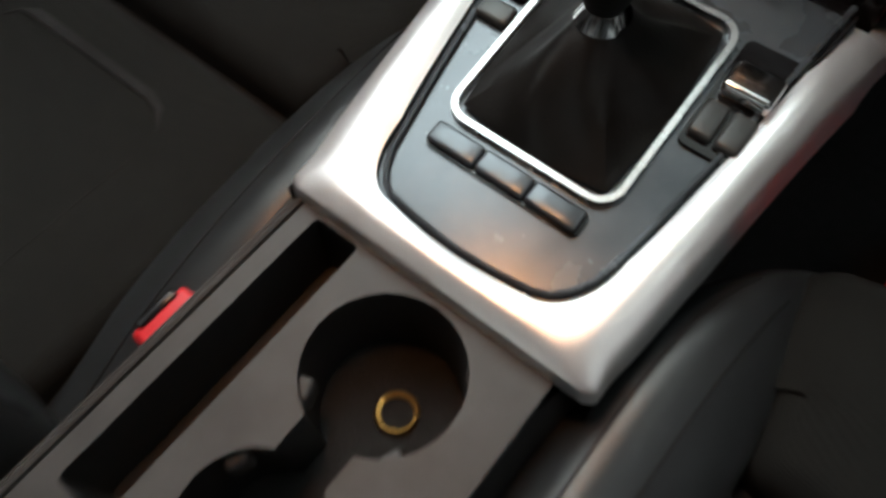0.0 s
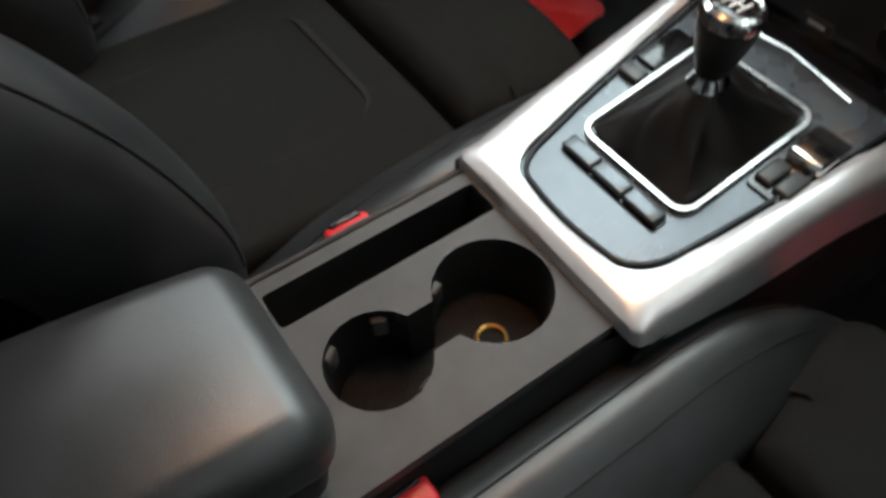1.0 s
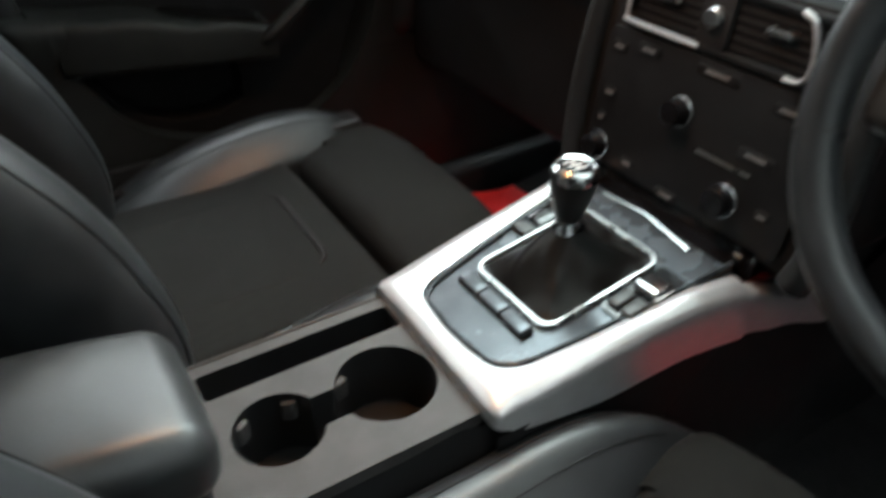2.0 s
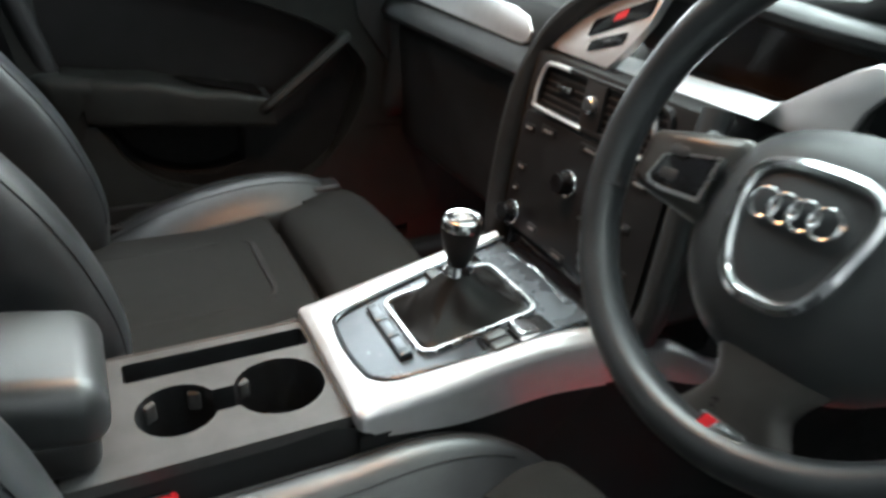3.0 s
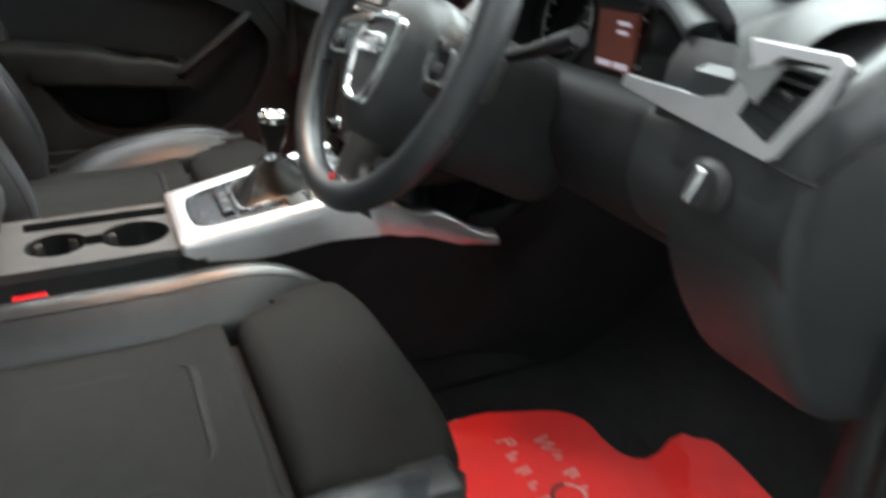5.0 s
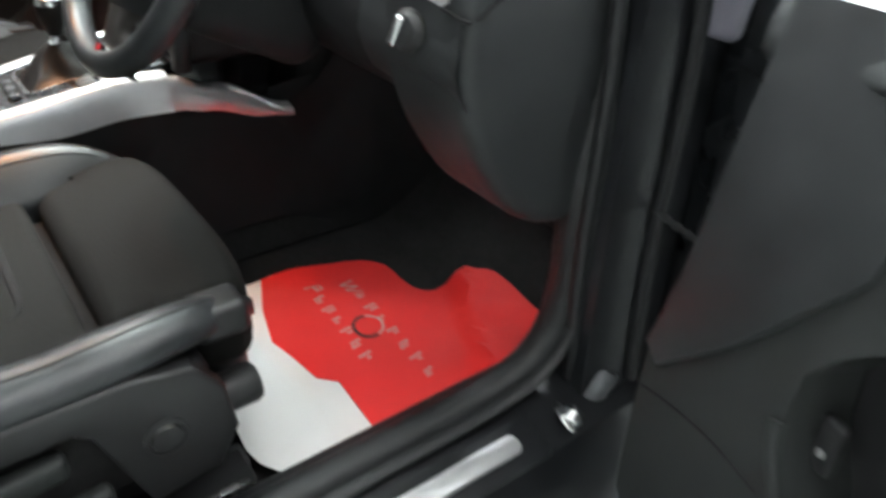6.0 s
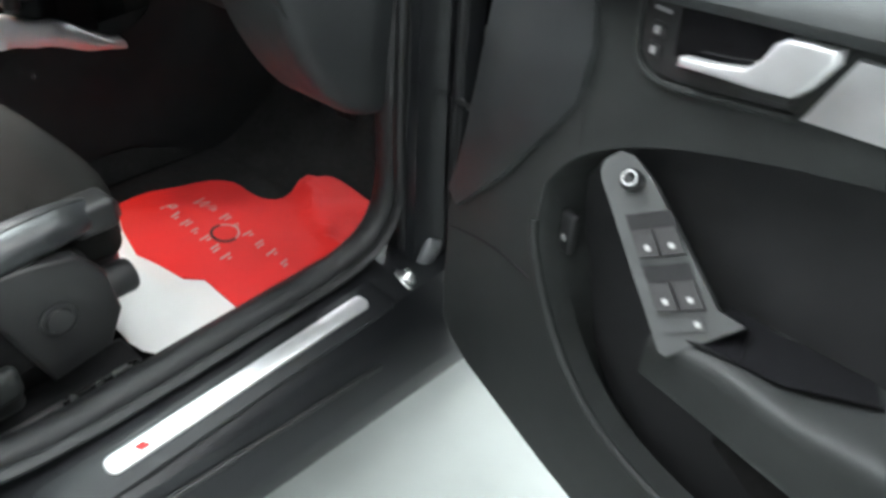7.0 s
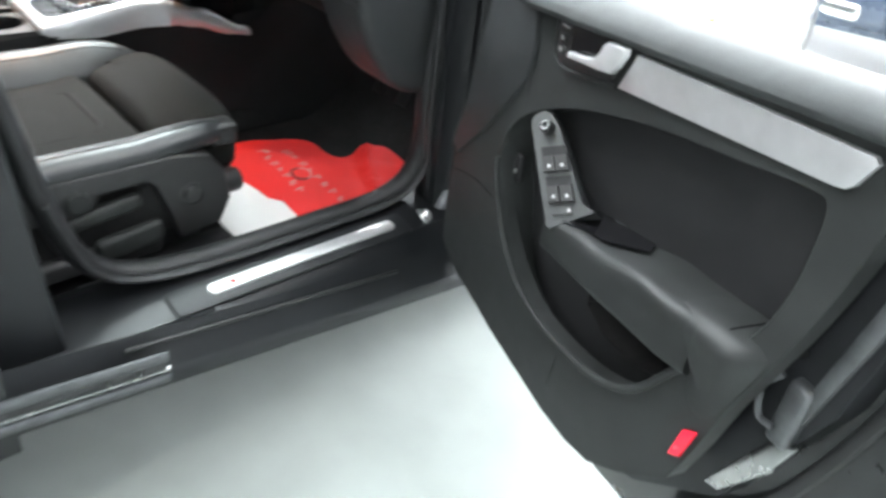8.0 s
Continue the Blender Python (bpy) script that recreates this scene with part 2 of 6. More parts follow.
def rounded(sx, sy, sz, r, n=(4, 4, 3), k=3, deform=None, m=None):
    """A box of the given full sizes with rounded edges, subdivided, then bent by deform and placed by m."""
    h = (sx / 2, sy / 2, sz / 2)
    r = min(r, min(h) * 0.999)
    axes = []
    for a in range(3):
        side = [r * math.tan(radians(45) * (k - i) / k) for i in range(k)]
        inner = h[a] - r
        neg = [-inner - s for s in side]
        mid = [-inner + 2 * inner * i / n[a] for i in range(n[a] + 1)]
        pos = [inner + s for s in reversed(side)]
        axes.append(neg + mid + pos)
    bm = bmesh.new()
    cache = {}

    def vert(p):
        inner = Vector([max(-(h[a] - r), min(h[a] - r, p[a])) for a in range(3)])
        d = Vector(p) - inner
        q = inner + d.normalized() * r if d.length > 1e-9 else Vector(p)
        key = tuple(round(c, 6) for c in q)
        if key not in cache:
            w = Vector(deform(q)) if deform else q
            cache[key] = bm.verts.new(m @ w if m else w)
        return cache[key]

    for a in range(3):
        b, c = (a + 1) % 3, (a + 2) % 3
        for s in (-1, 1):
            for i in range(len(axes[b]) - 1):
                for j in range(len(axes[c]) - 1):
                    quad = []
                    for bi, cj in ((i, j), (i + 1, j), (i + 1, j + 1), (i, j + 1)):
                        p = [0, 0, 0]
                        p[a], p[b], p[c] = s * h[a], axes[b][bi], axes[c][cj]
                        v = vert(p)
                        if v not in quad:
                            quad.append(v)
                    if len(quad) > 2:
                        try:
                            bm.faces.new(quad)
                        except ValueError:
                            pass
    return bm


def box(x0, x1, y0, y1, z0, z1, bevel=0.0, seg=2, m=None):
    bm = bmesh.new()
    bmesh.ops.create_cube(bm, size=1)
    bmesh.ops.scale(bm, vec=(x1 - x0, y1 - y0, z1 - z0), verts=bm.verts)
    bmesh.ops.translate(bm, vec=((x0 + x1) / 2, (y0 + y1) / 2, (z0 + z1) / 2), verts=bm.verts)
    if bevel > 0:
        bmesh.ops.bevel(bm, geom=bm.edges, offset=bevel, segments=seg, affect="EDGES", profile=0.5)
    if m:
        bmesh.ops.transform(bm, matrix=m, verts=bm.verts)
    return bm


def slab(outline, d0, d1, bevel=0.0, seg=2, place=None):
    """A plate: the outline (a, b) pushed from depth d0 to d1; place(a, b, d) gives the world's point."""
    place = place or (lambda a, b, d: (a, b, d))
    bm = bmesh.new()
    lo = [bm.verts.new((a, b, d0)) for a, b in outline]
    hi = [bm.verts.new((a, b, d1)) for a, b in outline]
    n = len(outline)
    bm.faces.new(lo)
    top = bm.faces.new(hi)
    for i in range(n):
        bm.faces.new((lo[i], lo[(i + 1) % n], hi[(i + 1) % n], hi[i]))
    bmesh.ops.recalc_face_normals(bm, faces=bm.faces)
    if bevel > 0:
        bmesh.ops.bevel(bm, geom=list(top.edges), offset=bevel, segments=seg, affect="EDGES", profile=0.5)
    for v in bm.verts:
        v.co = Vector(place(*v.co))
    return bm


def ring_plate(outer, inner, d0, d1, place=None):
    """A flat frame between two outlines with as many points each."""
    place = place or (lambda a, b, d: (a, b, d))
    bm = bmesh.new()
    n = len(outer)
    rows = [[bm.verts.new(place(a, b, d)) for a, b in line] for line, d in ((outer, d0), (outer, d1), (inner, d1), (inner, d0))]
    for r in range(4):
        p, q = rows[r], rows[(r + 1) % 4]
        for i in range(n):
            bm.faces.new((p[i], p[(i + 1) % n], q[(i + 1) % n], q[i]))
    return bm


def round_rect(x0, x1, y0, y1, r, seg=5):
    pts = []
    for cx, cy, a0 in ((x1 - r, y1 - r, 0), (x0 + r, y1 - r, 90), (x0 + r, y0 + r, 180), (x1 - r, y0 + r, 270)):
        for i in range(seg + 1):
            a = radians(a0 + 90 * i / seg)
            pts.append((cx + r * math.cos(a), cy + r * math.sin(a)))
    return pts


def smooth_path(points, n):
    """n + 1 points along a Catmull-Rom curve through the given ones."""
    P = [Vector(p) for p in points]
    P = [2 * P[0] - P[1]] + P + [2 * P[-1] - P[-2]]
    m = len(P) - 3
    out = []
    for i in range(n + 1):
        s = min(i / n * m, m - 1e-6)
        k = int(s)
        t = s - k
        a, b, c, d = P[k:k + 4]
        out.append(0.5 * ((2 * b) + (c - a) * t + (2 * a - 5 * b + 4 * c - d) * t * t + (3 * b - a - 3 * c + d) * t ** 3))
    return out


def sweep(path, section, up=(0, 0, 1), scale=None, caps=True):
    """A closed section (side, up) drawn along a path."""
    bm = bmesh.new()
    up = Vector(up)
    rows = []
    n = len(path)
    for i, p in enumerate(path):
        t = (path[min(i + 1, n - 1)] - path[max(i - 1, 0)]).normalized()
        side = t.cross(up).normalized()
        top = side.cross(t).normalized()
        k = scale(i / (n - 1)) if scale else 1.0
        k = k if isinstance(k, tuple) else (k, k)
        rows.append([bm.verts.new(p + side * a * k[0] + top * b * k[1]) for a, b in section])
    c = len(section)
    for i in range(n - 1):
        for j in range(c):
            bm.faces.new((rows[i][j], rows[i + 1][j], rows[i + 1][(j + 1) % c], rows[i][(j + 1) % c]))
    if caps:
        bm.faces.new(rows[0])
        bm.faces.new(list(reversed(rows[-1])))
    return bm


def oval(a, b, n=12, power=1.0):
    out = []
    for i in range(n):
        t = 2 * math.pi * i / n
        c, s = math.cos(t), math.sin(t)
        out.append((a * math.copysign(abs(c) ** power, c), b * math.copysign(abs(s) ** power, s)))
    return out


def lathe(profile, m, n=32):
    """A turned body: profile (radius, height), about m's z axis."""
    bm = bmesh.new()
    rows = []
    for r, z in profile:
        if r < 1e-6:
            rows.append([bm.verts.new(m @ Vector((0, 0, z)))])
        else:
            rows.append([bm.verts.new(m @ Vector((r * math.cos(2 * math.pi * i / n), r * math.sin(2 * math.pi * i / n), z))) for i in range(n)])
    for p, q in zip(rows, rows[1:]):
        for i in range(n):
            a = [p[i % len(p)], p[(i + 1) % len(p)], q[(i + 1) % len(q)], q[i % len(q)]]
            f = []
            for v in a:
                if v not in f:
                    f.append(v)
            if len(f) > 2:
                bm.faces.new(f)
    return bm


def torus(m, R, r, n=64, k=12, squash=1.0):
    def fn(u, v):
        a, b = 2 * math.pi * u, 2 * math.pi * v
        d = R + r * math.cos(b)
        return m @ Vector((d * math.cos(a), d * math.sin(a), r * squash * math.sin(b)))
    return from_grid(fn, n, k, True, True)


def lerp(a, b, t):
    return a + (b - a) * t


def table(x, *rows):
    """Smooth value between rows of (x, value)."""
    if x <= rows[0][0]:
        return rows[0][1]
    for (a, p), (b, q) in zip(rows, rows[1:]):
        if x <= b:
            t = (x - a) / (b - a)
            t = t * t * (3 - 2 * t) if len(rows) > 2 else t
            return p + (q - p) * t
    return rows[-1][1]



def flow(x, *rows):
    """A value on the smooth curve through rows of (x, value)."""
    n = len(rows)
    i = max(0, min(n - 2, sum(1 for r in rows if r[0] <= x) - 1))
    (a, p), (b, q) = rows[i], rows[i + 1]
    before, after = rows[max(0, i - 1)], rows[min(n - 1, i + 2)]
    m0 = (q - before[1]) / (b - before[0])
    m1 = (after[1] - p) / (after[0] - a)
    t, w = min(1.0, max(0.0, (x - a) / (b - a))), b - a
    return (2 * t ** 3 - 3 * t * t + 1) * p + (t ** 3 - 2 * t * t + t) * w * m0 + (3 * t * t - 2 * t ** 3) * q + (t ** 3 - t * t) * w * m1

# ---- the hall ----
structure("floor", box(-8, 8, -8, 9, -0.1, 0.0), FLOORMAT, "pale grey painted concrete workshop floor", "floor")
# unseen walls: pale at the back to bounce light, grey sides to cut it
structure("wall_back", box(-8, 8, -8.2, -8, 0, 4.5), PALEWALL, "unseen pale hall wall, toned to bounce light forward", "wall")
structure("wall_left", box(-8.2, -8, -8, 0.9, 0, 4.5), GREYWALL, "unseen grey hall wall, toned to cut bounce light", "wall")
structure("wall_front_sill", box(-8, 8, 8.8, 9, 0, 0.12), WALLMAT, "low white wall below the glazing", "wall")
structure("wall_front_head", box(-8, 8, 8.8, 9, 4.0, 4.5), WALLMAT, "white wall above the glazing", "wall")
structure("wall_left_sill", box(-8.2, -8, 0.9, 9, 0, 0.12), WALLMAT, "low white kerb below the side glazing", "wall")
structure("wall_left_head", box(-8.2, -8, 0.9, 9, 4.0, 4.5), WALLMAT, "white wall above the side glazing", "wall")
structure("wall_right", box(8, 8.2, -8, 9, 0, 4.5), GREYWALL, "unseen grey hall wall, toned to cut bounce light", "wall")
structure("backdrop", box(-9.0, 12.0, 11.0, 11.1, -0.1, 6.0), SKYGLOW, "bright overcast daylight outside the front glazing", "backdrop")
structure("backdrop", box(-10.6, -10.5, -1.0, 11.0, -0.1, 6.0), SKYGLOW, "bright overcast daylight outside the side glazing", "backdrop")
structure("ceiling", box(-8.2, 8.2, -8.2, 9, 4.5, 4.6), CEILMAT, "white sheeted hall ceiling", "ceiling")
structure("ground", box(-60, 60, -60, 60, -0.14, -0.11), FLOORMAT, "pale concrete yard outside the hall", "ground")


# glowing panels of the added roof strips
for lx in (-5.4, -1.8):
    structure("rooflight", box(lx - 0.85, lx + 0.85, -1.4, 7.2, 4.46, 4.49), ROOFGLOW, "added unseen rooflight strip that brightens the cabin", "rooflight")


# strip light added as fill; no such fitting is known in the hall
def added_ceiling_tube():
    ob = thing("added_ceiling_light", (0, 0, 4.3), "added unseen twin-tube strip light under the ceiling", "ceiling light", "strip lights of the hall")
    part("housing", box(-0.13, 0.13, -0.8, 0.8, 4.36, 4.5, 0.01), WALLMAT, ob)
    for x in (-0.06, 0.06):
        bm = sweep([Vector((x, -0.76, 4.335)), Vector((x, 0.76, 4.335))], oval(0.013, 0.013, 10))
        part("tube", bm, TUBEGLOW, ob, "glowing tube of the added light")
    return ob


tube = added_ceiling_tube()
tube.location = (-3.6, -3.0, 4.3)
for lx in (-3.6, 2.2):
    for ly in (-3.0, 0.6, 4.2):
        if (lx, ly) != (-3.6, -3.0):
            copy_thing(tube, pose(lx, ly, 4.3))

# ---- car body ----
body = thing("saloon_car", (0, 0, 0), "black saloon car body with the driver's door open", "car")


part("floor_pan", box(-0.70, 0.70, -1.3, 0.95, 0.255, 0.285), CARPET, body, "black carpeted cabin floor")
# footwell: the carpet climbs to the bulkhead
part("footwell_carpet", from_grid(lambda u, v: (lerp(-0.7, 0.7, u), 0.62 + 0.42 * v, 0.288 + 0.42 * v ** 1.7), 14, 10), CARPET, body)
part("bulkhead", box(-0.72, 0.72, 1.0, 1.05, 0.25, 0.93), HARD, body)
part("tunnel", sweep([Vector((0, -1.2, 0.28)), Vector((0, 1.0, 0.30))], [(-0.13, 0), (-0.115, 0.2), (-0.08, 0.25), (0.08, 0.25), (0.115, 0.2), (0.13, 0)]), CARPET, body)


part("tunnel_cover", box(-0.108, 0.104, 0.50, 0.97, 0.29, 0.72, 0.02), CARPET, body, "black carpeted tunnel side")


def side_shell(s):
    # sill: a lofted rail, inner carpet edge to outer skirt
    prof = [(0.655, 0.262), (0.660, 0.345), (0.675, 0.362), (0.705, 0.368), (0.740, 0.366), (0.765, 0.362), (0.828, 0.350), (0.850, 0.330),
            (0.862, 0.290), (0.878, 0.268), (0.884, 0.250), (0.880, 0.228), (0.860, 0.214), (0.68, 0.205)]
    bm = bmesh.new()
    rows = []
    for y in (-1.35, -0.6, -0.25, 0.0, 0.25, 0.5, 0.62, 0.9):
        rows.append([bm.verts.new((s * x, y, z - (0.12 * (y - 0.2) if x > 0.83 or z < 0.25 else 0.0))) for x, z in prof])
    for a, b in zip(rows, rows[1:]):
        for i in range(len(prof)):
            j = (i + 1) % len(prof)
            bm.faces.new((a[i], a[j], b[j], b[i]))
    bm.faces.new(rows[0])
    bm.faces.new(rows[-1])
    part("sill", bm, JAMB, body, "satin black painted door sill")


for s in (1, -1):
    side_shell(s)


def seal_path(s):
    return [Vector((s * x, y, z)) for x, y, z in (
        (0.690, -0.40, 1.22), (0.712, -0.300, 1.0), (0.722, -0.235, 0.76), (0.724, -0.205, 0.58), (0.724, -0.165, 0.455), (0.724, -0.09, 0.398), (0.724, 0.05, 0.378),
        (0.724, 0.30, 0.376), (0.724, 0.44, 0.380), (0.726, 0.520, 0.412), (0.728, 0.552, 0.49), (0.730, 0.550, 0.65), (0.728, 0.56, 0.85), (0.71, 0.50, 1.03), (0.66, 0.25, 1.22))]


for s in (1, -1):
    part("door_seal", sweep(smooth_path(seal_path(s), 90), oval(0.019, 0.024, 12), up=(s, 0, 0)), RUBBER, body, "black rubber door seal")
    lip = [p + Vector((s * 0.026, 0, 0)) for p in smooth_path(seal_path(s)[3:13], 70)]
    part("seal_lip", sweep(lip, oval(0.006, 0.012, 10), up=(s, 0, 0)), RUBBER, body, "outer lip of the door seal")
    # B-pillar and A-pillar
    bm = sweep([Vector((s * 0.765, -0.33, 0.30)), Vector((s * 0.765, -0.335, 0.7)), Vector((s * 0.75, -0.37, 1.0)), Vector((s * 0.69, -0.47, 1.32))],
               [(-0.115, -0.045), (-0.10, 0.045), (0.10, 0.045), (0.115, -0.045)], up=(s, 0, 0), scale=lambda t: 1 - 0.45 * t)
    part("b_pillar", bm, JAMB, body, "glossy black centre pillar")
    bm = sweep([Vector((s * 0.765, 0.66, 0.24)), Vector((s * 0.765, 0.655, 0.6)), Vector((s * 0.76, 0.66, 0.96))],
               [(-0.105, -0.04), (-0.105, 0.02), (-0.06, 0.035), (0.0, 0.03), (0.05, 0.042), (0.13, 0.05), (0.13, -0.04)], up=(s, 0, 0))
    part("a_pillar", bm, JAMB, body, "black hinge pillar")
    for rx, ry, rr in ((0.757, 0.545, 0.010), (0.784, 0.590, 0.007), (0.806, 0.612, 0.009)):
        part("pillar_ridge", sweep(smooth_path([(s * rx, ry + 0.015, 0.37), (s * rx, ry, 0.55), (s * rx, ry, 0.80), (s * (rx - 0.006), ry - 0.01, 0.98)], 12), oval(rr, rr, 10), up=(s, 0, 0)), RUBBER, body, "upright ridge on the pillar")
    bm = sweep(smooth_path([(s * 0.745, 0.72, 0.95), (s * 0.705, 0.50, 1.12), (s * 0.65, 0.22, 1.28), (s * 0.60, 0.04, 1.365)], 14), oval(0.035, 0.05, 10), up=(0, 1, 0))
    part("windscreen_pillar", bm, PAINT, body)
    bm = sweep(smooth_path([(s * 0.60, 0.04, 1.365), (s * 0.59, -0.5, 1.40), (s * 0.58, -1.1, 1.36), (s * 0.62, -1.45, 1.2), (s * 0.7, -1.75, 0.98)], 16), oval(0.045, 0.04, 10), up=(0, 0, 1))
    part("roof_rail", bm, PAINT, body)
    # front wing behind the wheel arch
    part("front_wing", box(min(s * 0.795, s * 0.900), max(s * 0.795, s * 0.900), 0.665, 1.0, 0.25, 0.945, 0.02), PAINT, body, "black front wing edge")
    # small pale block at the wing's rear face
    part("wing_block", rounded(0.080, 0.022, 0.135, 0.010, (2, 1, 2), 3, lambda p: (s * (0.808 + p.x * (1 + 3.0 * p.z)), 0.625 + p.y, 0.905 + p.z)), PALEBLOCK, body, "small pale block behind the wing")
    # kick panel in the footwell
    part("kick_panel", from_grid(lambda u, v: (s * (0.69 + 0.02 * v), (0.60 if s > 0 else 0.40) + (0.36 if s > 0 else 0.6) * u, 0.27 + 0.50 * v), 6, 6), HARD, body)
sail = [(0.385, 0.935), (0.388, 1.03), (0.44, 1.15), (0.54, 1.13), (0.70, 1.03), (0.83, 0.975), (0.83, 0.935)]
part("quarter_trim", slab(sail, -0.722, -0.700, 0.006, place=lambda a, b, d: (d + 0.25 * max(0.0, b - 0.98), a, b)), KNEE, body, "black corner trim at the foot of the windscreen pillar")
part("roof", from_grid(lambda u, v: (lerp(-0.6, 0.6, u), lerp(0.07, -1.2, v), 1.385 + 0.05 * (1 - (2 * u - 1) ** 2) + 0.015 * math.sin(math.pi * v)), 12, 12), PAINT, body)
part("headlining", from_grid(lambda u, v: (lerp(-0.6, 0.6, u), lerp(0.07, -1.2, v), 1.36 + 0.04 * (1 - (2 * u - 1) ** 2)), 8, 8), HEADLINER, body, "pale grey cloth headlining")


def loft_end(y0, y1, top0, top1, nose):
    """A closed bow over the car's width from the cabin to its end."""
    def fn(u, v):
        a = math.pi * v
        c, q = math.cos(a), math.sin(a)
        e = max(0.0, (u - 0.72) / 0.28)
        w = 0.895 * (1 - 0.16 * e ** 2.2)
        top = lerp(top0, top1, u ** 1.4) - nose * e ** 2.4
        return (w * math.copysign(abs(c) ** 0.22, c), lerp(y0, y1, u) - (y1 - y0) * 0.05 * e * abs(c) ** 3, 0.25 + (top - 0.25) * abs(q) ** 0.30)
    return fn


part("front_body", from_grid(loft_end(0.985, 2.35, 0.945, 0.80, 0.22), 28, 32, caps=True), PAINT, body, "glossy black bonnet and front wings")
part("rear_body", from_grid(loft_end(-1.46, -2.38, 0.945, 0.93, 0.16), 24, 32, caps=True), PAINT, body, "glossy black boot and rear wings")
AMBER = material("amber_lens", (0.8, 0.25, 0.02), 0.2, vary=0.05, bump=0.0)
for sx in (-1, 1):
    part("side_repeater", rounded(0.012, 0.06, 0.025, 0.005, (1, 2, 1), 2, m=pose(sx * 0.895, 1.38, 0.70)), AMBER, body, "small amber side repeater")
for sx in (-1, 1):
    for wy in (1.45, -1.62):
        wh = part("wheel", lathe([(0.20, 0.10), (0.21, 0.11), (0.30, 0.11), (0.32, 0.09), (0.32, -0.09), (0.30, -0.11), (0, -0.11)], pose(sx * 0.80, wy, 0.32, 0, sx * 90, 0), 36), TYRE, body, "black tyre")
        part("wheel_rim", lathe([(0.0, 0.115), (0.06, 0.118), (0.18, 0.108), (0.205, 0.112), (0.205, 0.09)], pose(sx * 0.80, wy, 0.32, 0, sx * 90, 0), 28), PEWTER, wh, "grey alloy rim")
part("rear_bulkhead", box(-0.74, 0.74, -1.45, -1.40, 0.25, 0.95), HARD, body)
part("parcel_shelf", box(-0.7, 0.7, -1.8, -1.40, 0.93, 0.95), CARPET, body)
wind = part("windscreen", from_grid(lambda u, v: (lerp(-1, 1, u) * lerp(0.72, 0.58, v), lerp(0.98, 0.07, v) - 0.10 * (2 * u - 1) ** 2 * (1 - v), lerp(0.985, 1.37, v) + 0.04 * math.sin(math.pi * v)), 12, 10), GLASS, body, "clear windscreen")
wind.visible_shadow = False
rear = part("rear_window", from_grid(lambda u, v: (lerp(-1, 1, u) * lerp(0.68, 0.55, v), lerp(-1.8, -1.2, v), lerp(0.95, 1.39, v)), 8, 6), GLASS, body)
rear.visible_shadow = False

courtesy = thing("courtesy_lamp", (-0.11, 0.025, 1.36), "small lit warm courtesy lamp under the headlining", "lamp")
part("housing", rounded(0.17, 0.11, 0.022, 0.009, (2, 2, 1), 3, m=pose(-0.11, 0.010, 1.372)), HEADLINER, courtesy, "grey plastic housing")
part("lens", rounded(0.11, 0.06, 0.008, 0.003, (2, 2, 1), 2, m=pose(-0.11, 0.025, 1.358)), LENSGLOW, courtesy, "glowing warm lens")

# rear doors, closed
for s in (1, -1):
    bm = from_grid(lambda u, v: (s * (0.878 + 0.030 * math.sin(math.pi * min(1, v * 1.15))), lerp(-1.34, -0.335, u), lerp(0.255, 0.95, v)), 10, 12)
    door = thing("rear_door", (s * 0.9, -0.8, 0.3), "closed glossy black rear car door", "car door")
    part("skin", bm, PAINT, door)
    part("inner_panel", box(s * 0.70 if s > 0 else -0.79, 0.79 if s > 0 else -0.70, -1.33, -0.40, 0.30, 0.95, 0.02), DOORGREY, door)
    g = part("window_glass", box(s * 0.735, s * 0.739, -1.3, -0.45, 0.95, 1.27, m=None), GLASS, door)
    g.visible_shadow = False
# outer skirt moulding
for s in (1, -1):
    band = from_grid(lambda u, v: (s * (0.893 + 0.010 * math.sin(math.pi * v)), lerp(-1.32, -0.105 - 0.02 * v, u), lerp(0.298, 0.352, v) - 0.12 * (lerp(-1.32, -0.105, u) + 0.105)), 12, 8)
    part("skirt_panel", band, PAINT, body, "black side skirt")
    for dz, r, m_ in ((0.048, 0.010, STEEL), (0.022, 0.004, PEWTER), (0.003, 0.009, STEEL)):
        part("skirt_moulding", sweep([Vector((s * 0.899, y, 0.296 + dz - 0.12 * (y + 0.105))) for y in (-1.3, -0.7, -0.3, -0.11)], oval(0.004, r, 10)), m_, body, "bright skirt line")
    # bead modelled in place of the highlight on the sill edge
    part("sill_highlight_bead", sweep(smooth_path([(s * 0.860, y, 0.309 - 0.12 * (y - 0.2)) for y in (-0.16, 0.03, 0.24, 0.40)], 12), oval(0.004, 0.004, 8)), HARD, body, "thin bead for the highlight along the sill edge")

# treadplate in the driver's sill
plate = thing("sill_treadplate", (0.80, 0.2, 0.362), "brushed metal treadplate with a small red mark on the sill", "sill plate")


def sill_place(a, b, d):
    return (b, a, 0.357 - 0.19 * (b - 0.80) + d)


part("base", slab(round_rect(-0.06, 0.46, 0.772, 0.833, 0.01), 0.0, 0.004, 0.0015, place=sill_place), JAMB, plate)
part("strip", slab(round_rect(0.012, 0.428, 0.787, 0.813, 0.011), 0.004, 0.008, 0.0015, place=sill_place), SILVER, plate, "satin metal strip")
part("mark", slab([(0.050, 0.796), (0.062, 0.796), (0.066, 0.806), (0.054, 0.806)], 0.0085, 0.0092, place=sill_place), REDPAPER, plate, "small red mark")

# bolt and check strap at the hinge pillar
bolt = thing("door_stop_bolt", (0.79, 0.525, 0.36), "bright metal bolt head with washer on the sill end", "bolt")
